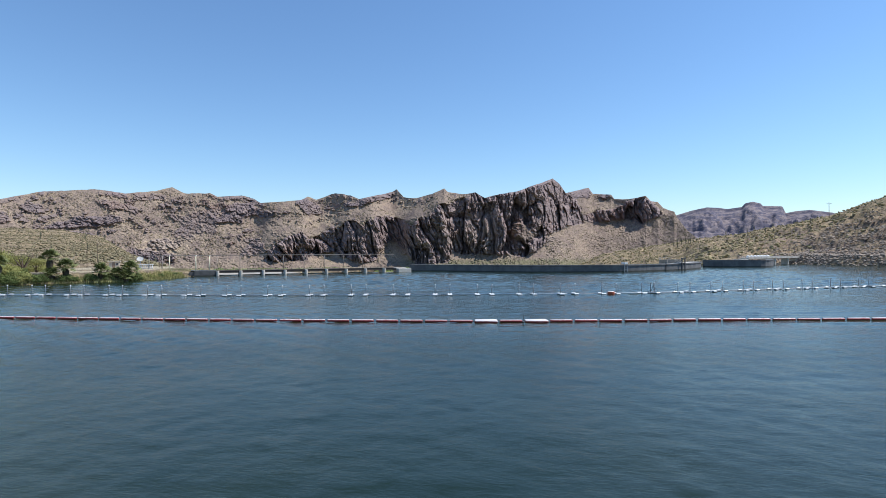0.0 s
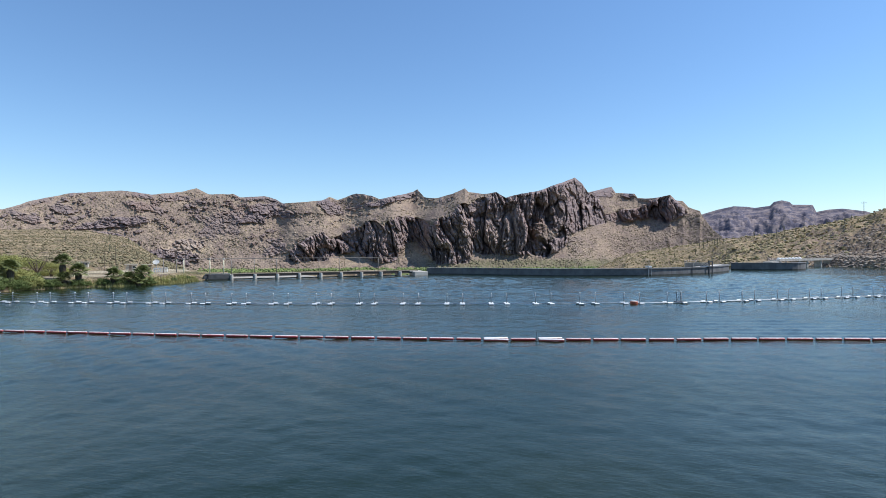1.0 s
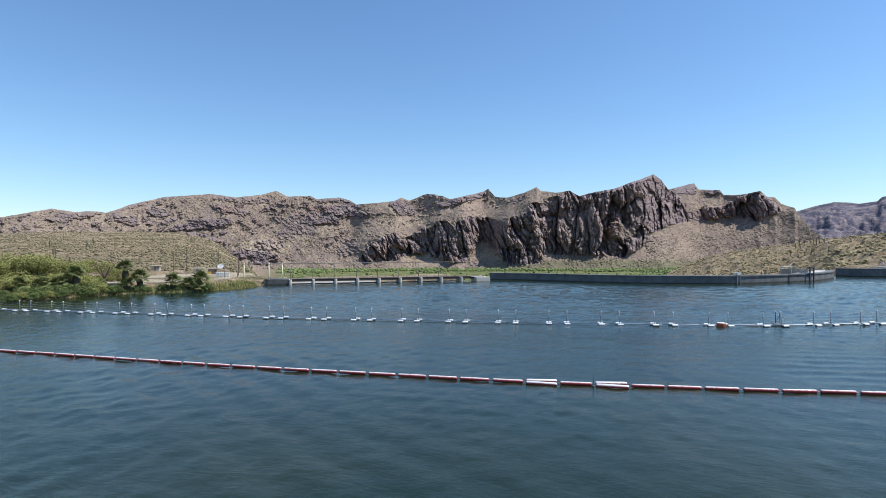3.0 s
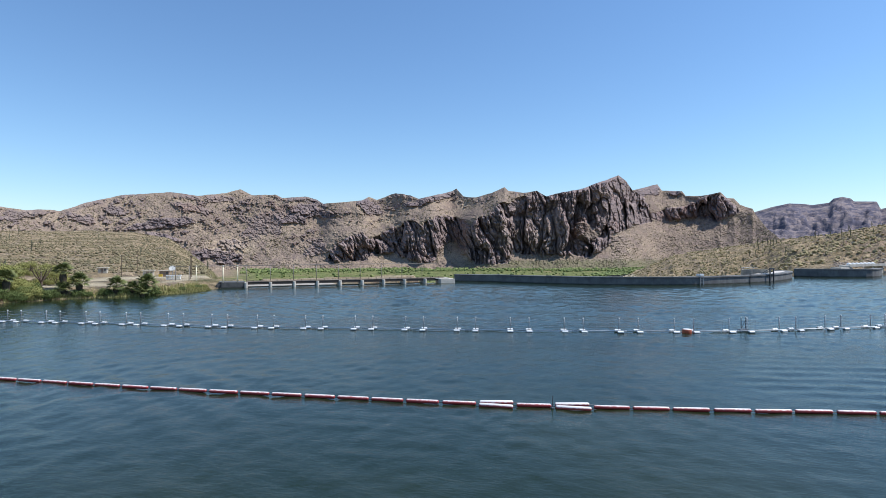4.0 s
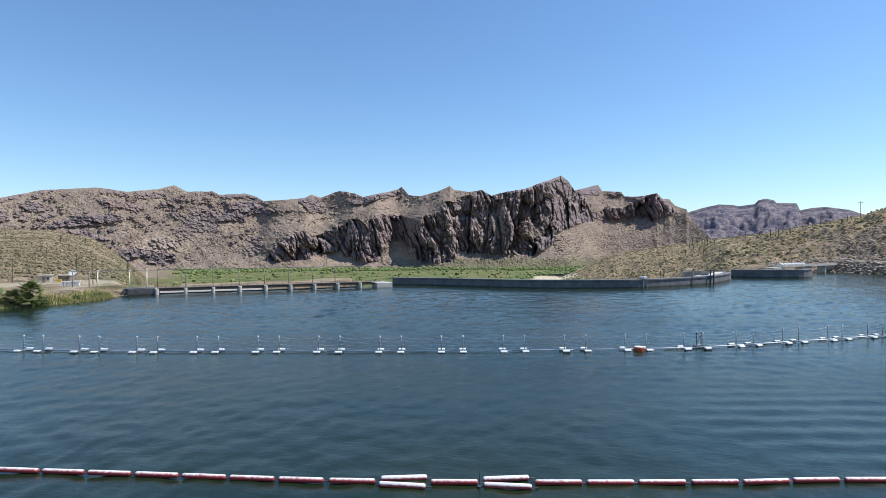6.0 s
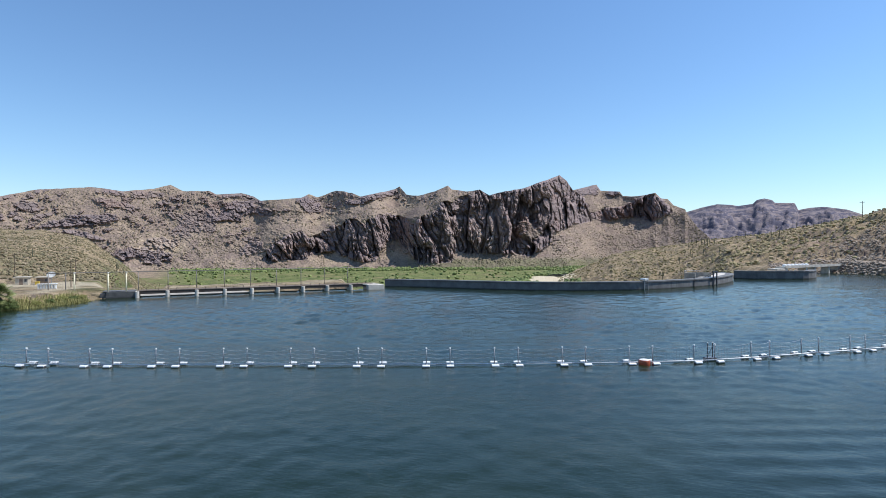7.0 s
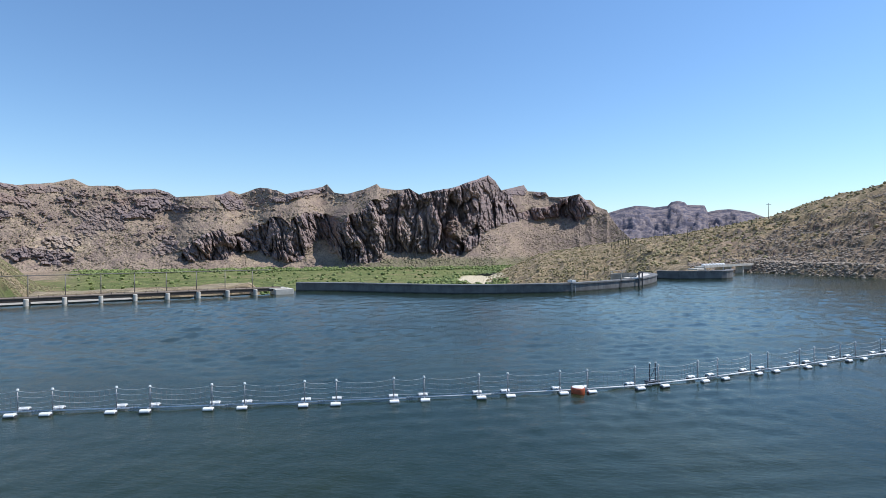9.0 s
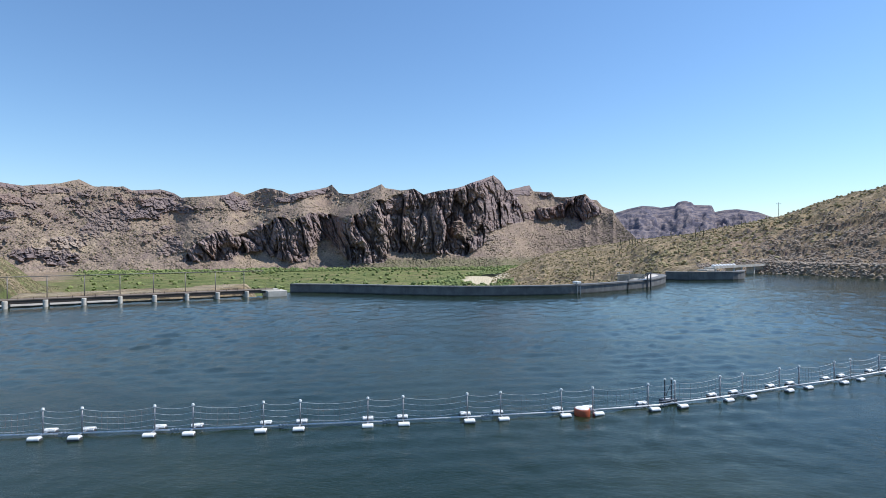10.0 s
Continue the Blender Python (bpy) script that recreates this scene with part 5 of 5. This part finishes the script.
cacti = [saguaro(5.5, 0, 1), saguaro(6.5, 2, 2), saguaro(4.5, 1, 3), saguaro(7.2, 3, 4)]
sx, sy = polar_spots(71, 20, -66, -43, 330, 760, 0.3)
sx, sy = np.append(sx, [-196, -199, -204, -193, -222, -226]), np.append(sy, [128, 124, 121, 133, 112, 109])
ex, ey = polar_spots(72, 34, 4, 32, 480, 720, 0.3)
gx, gy = polar_spots(73, 9, 7.6, 10.2, 600, 680, 0.1)
for n, (x, y) in enumerate(zip(np.concatenate([sx, ex, gx]), np.concatenate([sy, ey, gy]))):
    m = pose(x, y, height_at(x, y), 0, 0, n * 77)
    if n < 4:
        cacti[n].matrix_basis = m
    else:
        copy_thing(cacti[n % 4], m)

for x, y in ((105.0, 742), (109.1, 735), (110.1, 711), (110.7, 697), (109.4, 672), (142.4, 573), (142.8, 552)):
    copy_thing(cacti[int(x) % 2], pose(x, y, height_at(x, y), 0, 0, x * 31)).scale = (1.3, 1.3, 1.3)

# ---- service yard on the western bank ----
PLASTER = plain_material("pale_plaster", (0.55, 0.48, 0.38), 0.85, vary=0.2, scale=1.2)
TAN_WALL = plain_material("tan_wall", (0.27, 0.20, 0.15), 0.85, vary=0.3, scale=1.2)
WHITE_METAL = plain_material("white_painted_metal", (0.8, 0.79, 0.76), 0.45, vary=0.1)
YELLOW = plain_material("yellow_paint", (0.62, 0.42, 0.05), 0.5, vary=0.15)


def hut(name, label, x, y, turn, w, d, h, wall, flat=True):
    z = height_at(x, y)
    ob = thing(name, label, "hut", pose(x, y, z, 0, 0, turn))
    part("wall", box(-w / 2, w / 2, -d / 2, d / 2, -0.6, h, 0.03), wall, ob)
    part("roof", box(-w / 2 - 0.4, w / 2 + 0.4, -d / 2 - 0.4, d / 2 + 0.4, h, h + 0.28, 0.04), PLASTER, ob, "flat pale roof")
    part("door", box(-w * 0.18, w * 0.1, -d / 2 - 0.05, -d / 2 + 0.02, 0, 2.05, 0.01), TAN_WALL, ob, "brown door")
    part("window", box(w * 0.22, w * 0.4, -d / 2 - 0.04, -d / 2 + 0.02, 1.0, 1.8, 0.01), DARK_STEEL, ob, "dark window")
    return ob


hut("pump_house", "pale plaster pump house with flat roof", -178.2, 173.0, 40, 3.4, 3.2, 2.3, PLASTER)
hut("store_shed", "brown block store shed with flat roof", -173.9, 176.4, 40, 3.2, 3.0, 2.2, TAN_WALL)
hut("block_hut", "small grey block hut beside the track", -198.6, 170, 40, 3.0, 2.4, 1.9, PLASTER)
z = height_at(-173, 174)
tank = thing("yellow_box", "yellow equipment box beside a shed", "box", pose(-172.6, 173.4, height_at(-172.6, 173.4), 0, 0, 40))
part("body", box(-0.6, 0.6, -0.5, 0.5, 0, 0.9, 0.05), YELLOW, tank)
part("lid", box(-0.65, 0.65, -0.55, 0.55, 0.9, 1.0, 0.03), YELLOW, tank)
dish = thing("dish_antenna", "white round dish antenna on a steel mast", "antenna", pose(-165, 172, height_at(-165, 172), 0, 0, 35))
part("mast", tube([(0, 0.15, -0.3), (0, 0.15, 3.0)], 0.10, 8), GREY_STEEL, dish)
bm = bmesh.new()
rings = []
for k in range(6):
    r = 1.25 * k / 5
    rings.append([bm.verts.new((r * math.cos(a), -0.45 + 0.22 * (k / 5) ** 2 * -1 + 0.25, 3.1 + r * math.sin(a))) for a in (2 * math.pi * i / 24 for i in range(24))] if k else [bm.verts.new((0, -0.2, 3.1))])
for i in range(24):
    bm.faces.new((rings[0][0], rings[1][i], rings[1][(i + 1) % 24]))
for a, b in zip(rings[1:], rings[2:]):
    for i in range(24):
        bm.faces.new((a[i], b[i], b[(i + 1) % 24], a[(i + 1) % 24]))
bmesh.ops.solidify(bm, geom=bm.faces, thickness=0.05)
bmesh.ops.rotate(bm, verts=bm.verts, cent=(0, -0.1, 3.1), matrix=Matrix.Rotation(radians(-42), 3, "X"))
part("dish", bm, WHITE_METAL, dish, "white dish", True)
part("strut", tube([(0, -0.15, 3.1), (0, -0.65, 3.6)], 0.03, 6), GREY_STEEL, dish)
rack = thing("equipment_rack", "white slatted equipment rack on the bank", "rack", pose(-149, 158, height_at(-149, 158), 0, 0, 38))
part("base", box(-2.2, 2.2, -0.6, 0.6, 0, 0.25, 0.02), PALE_CONCRETE, rack)
part("top", box(-2.3, 2.3, -0.7, 0.7, 1.35, 1.55, 0.03), WHITE_METAL, rack)
for k in range(7):
    x = -2.0 + k * 0.66
    part("upright", box(x - 0.13, x + 0.13, -0.55, 0.55, 0.25, 1.35, 0.02), WHITE_METAL, rack)
for x, y in ((-186, 168), (-160, 176), (-192, 196), (-150, 166), (-205, 190)):
    ob = thing("utility_pole", "thin weathered wooden utility pole", "pole", pose(x, y, height_at(x, y), 0, 0, 30), "bank poles")
    part("pole", tube([(0, 0, -0.5), (0, 0, 8.0)], [0.13, 0.09], 8), BARK, ob)
    part("crossarm", box(-0.7, 0.7, -0.05, 0.05, 7.5, 7.62), BARK, ob)
px_, py_ = 207.0, 566.0
ob = thing("power_pole", "wooden power pole with crossarm on the ridge", "pole", pose(px_, py_, height_at(px_, py_), 0, 0, -20))
part("pole", tube([(0, 0, -1), (0, 0, 13.5)], [0.24, 0.17], 8), BARK, ob)
part("crossarm", box(-1.8, 1.8, -0.12, 0.12, 12.2, 12.45), BARK, ob)
for x in (-1.6, 0, 1.6):
    part("insulator", tube([(x, 0, 12.4), (x, 0, 12.9)], [0.14, 0.08], 6), WHITE_METAL, ob)
# debris heap and slab on the sandy patch below the dam
heap = thing("driftwood_heap", "grey heap of timber and slabs on pale sand", "debris", pose(-64, 955, height_at(-64, 955)))
rng = np.random.default_rng(31)
for k in range(26):
    a = rng.uniform(0, 180)
    bm = box(-rng.uniform(3, 8), rng.uniform(3, 8), -0.5, 0.5, 0, 0.8, 0.1)
    bmesh.ops.transform(bm, matrix=pose(rng.uniform(-14, 14), rng.uniform(-6, 6), 0.4 + 0.13 * k, rng.uniform(-8, 8), rng.uniform(-10, 10), a), verts=bm.verts)
    part("timber", bm, CONCRETE if k % 3 else PALE_CONCRETE, heap)
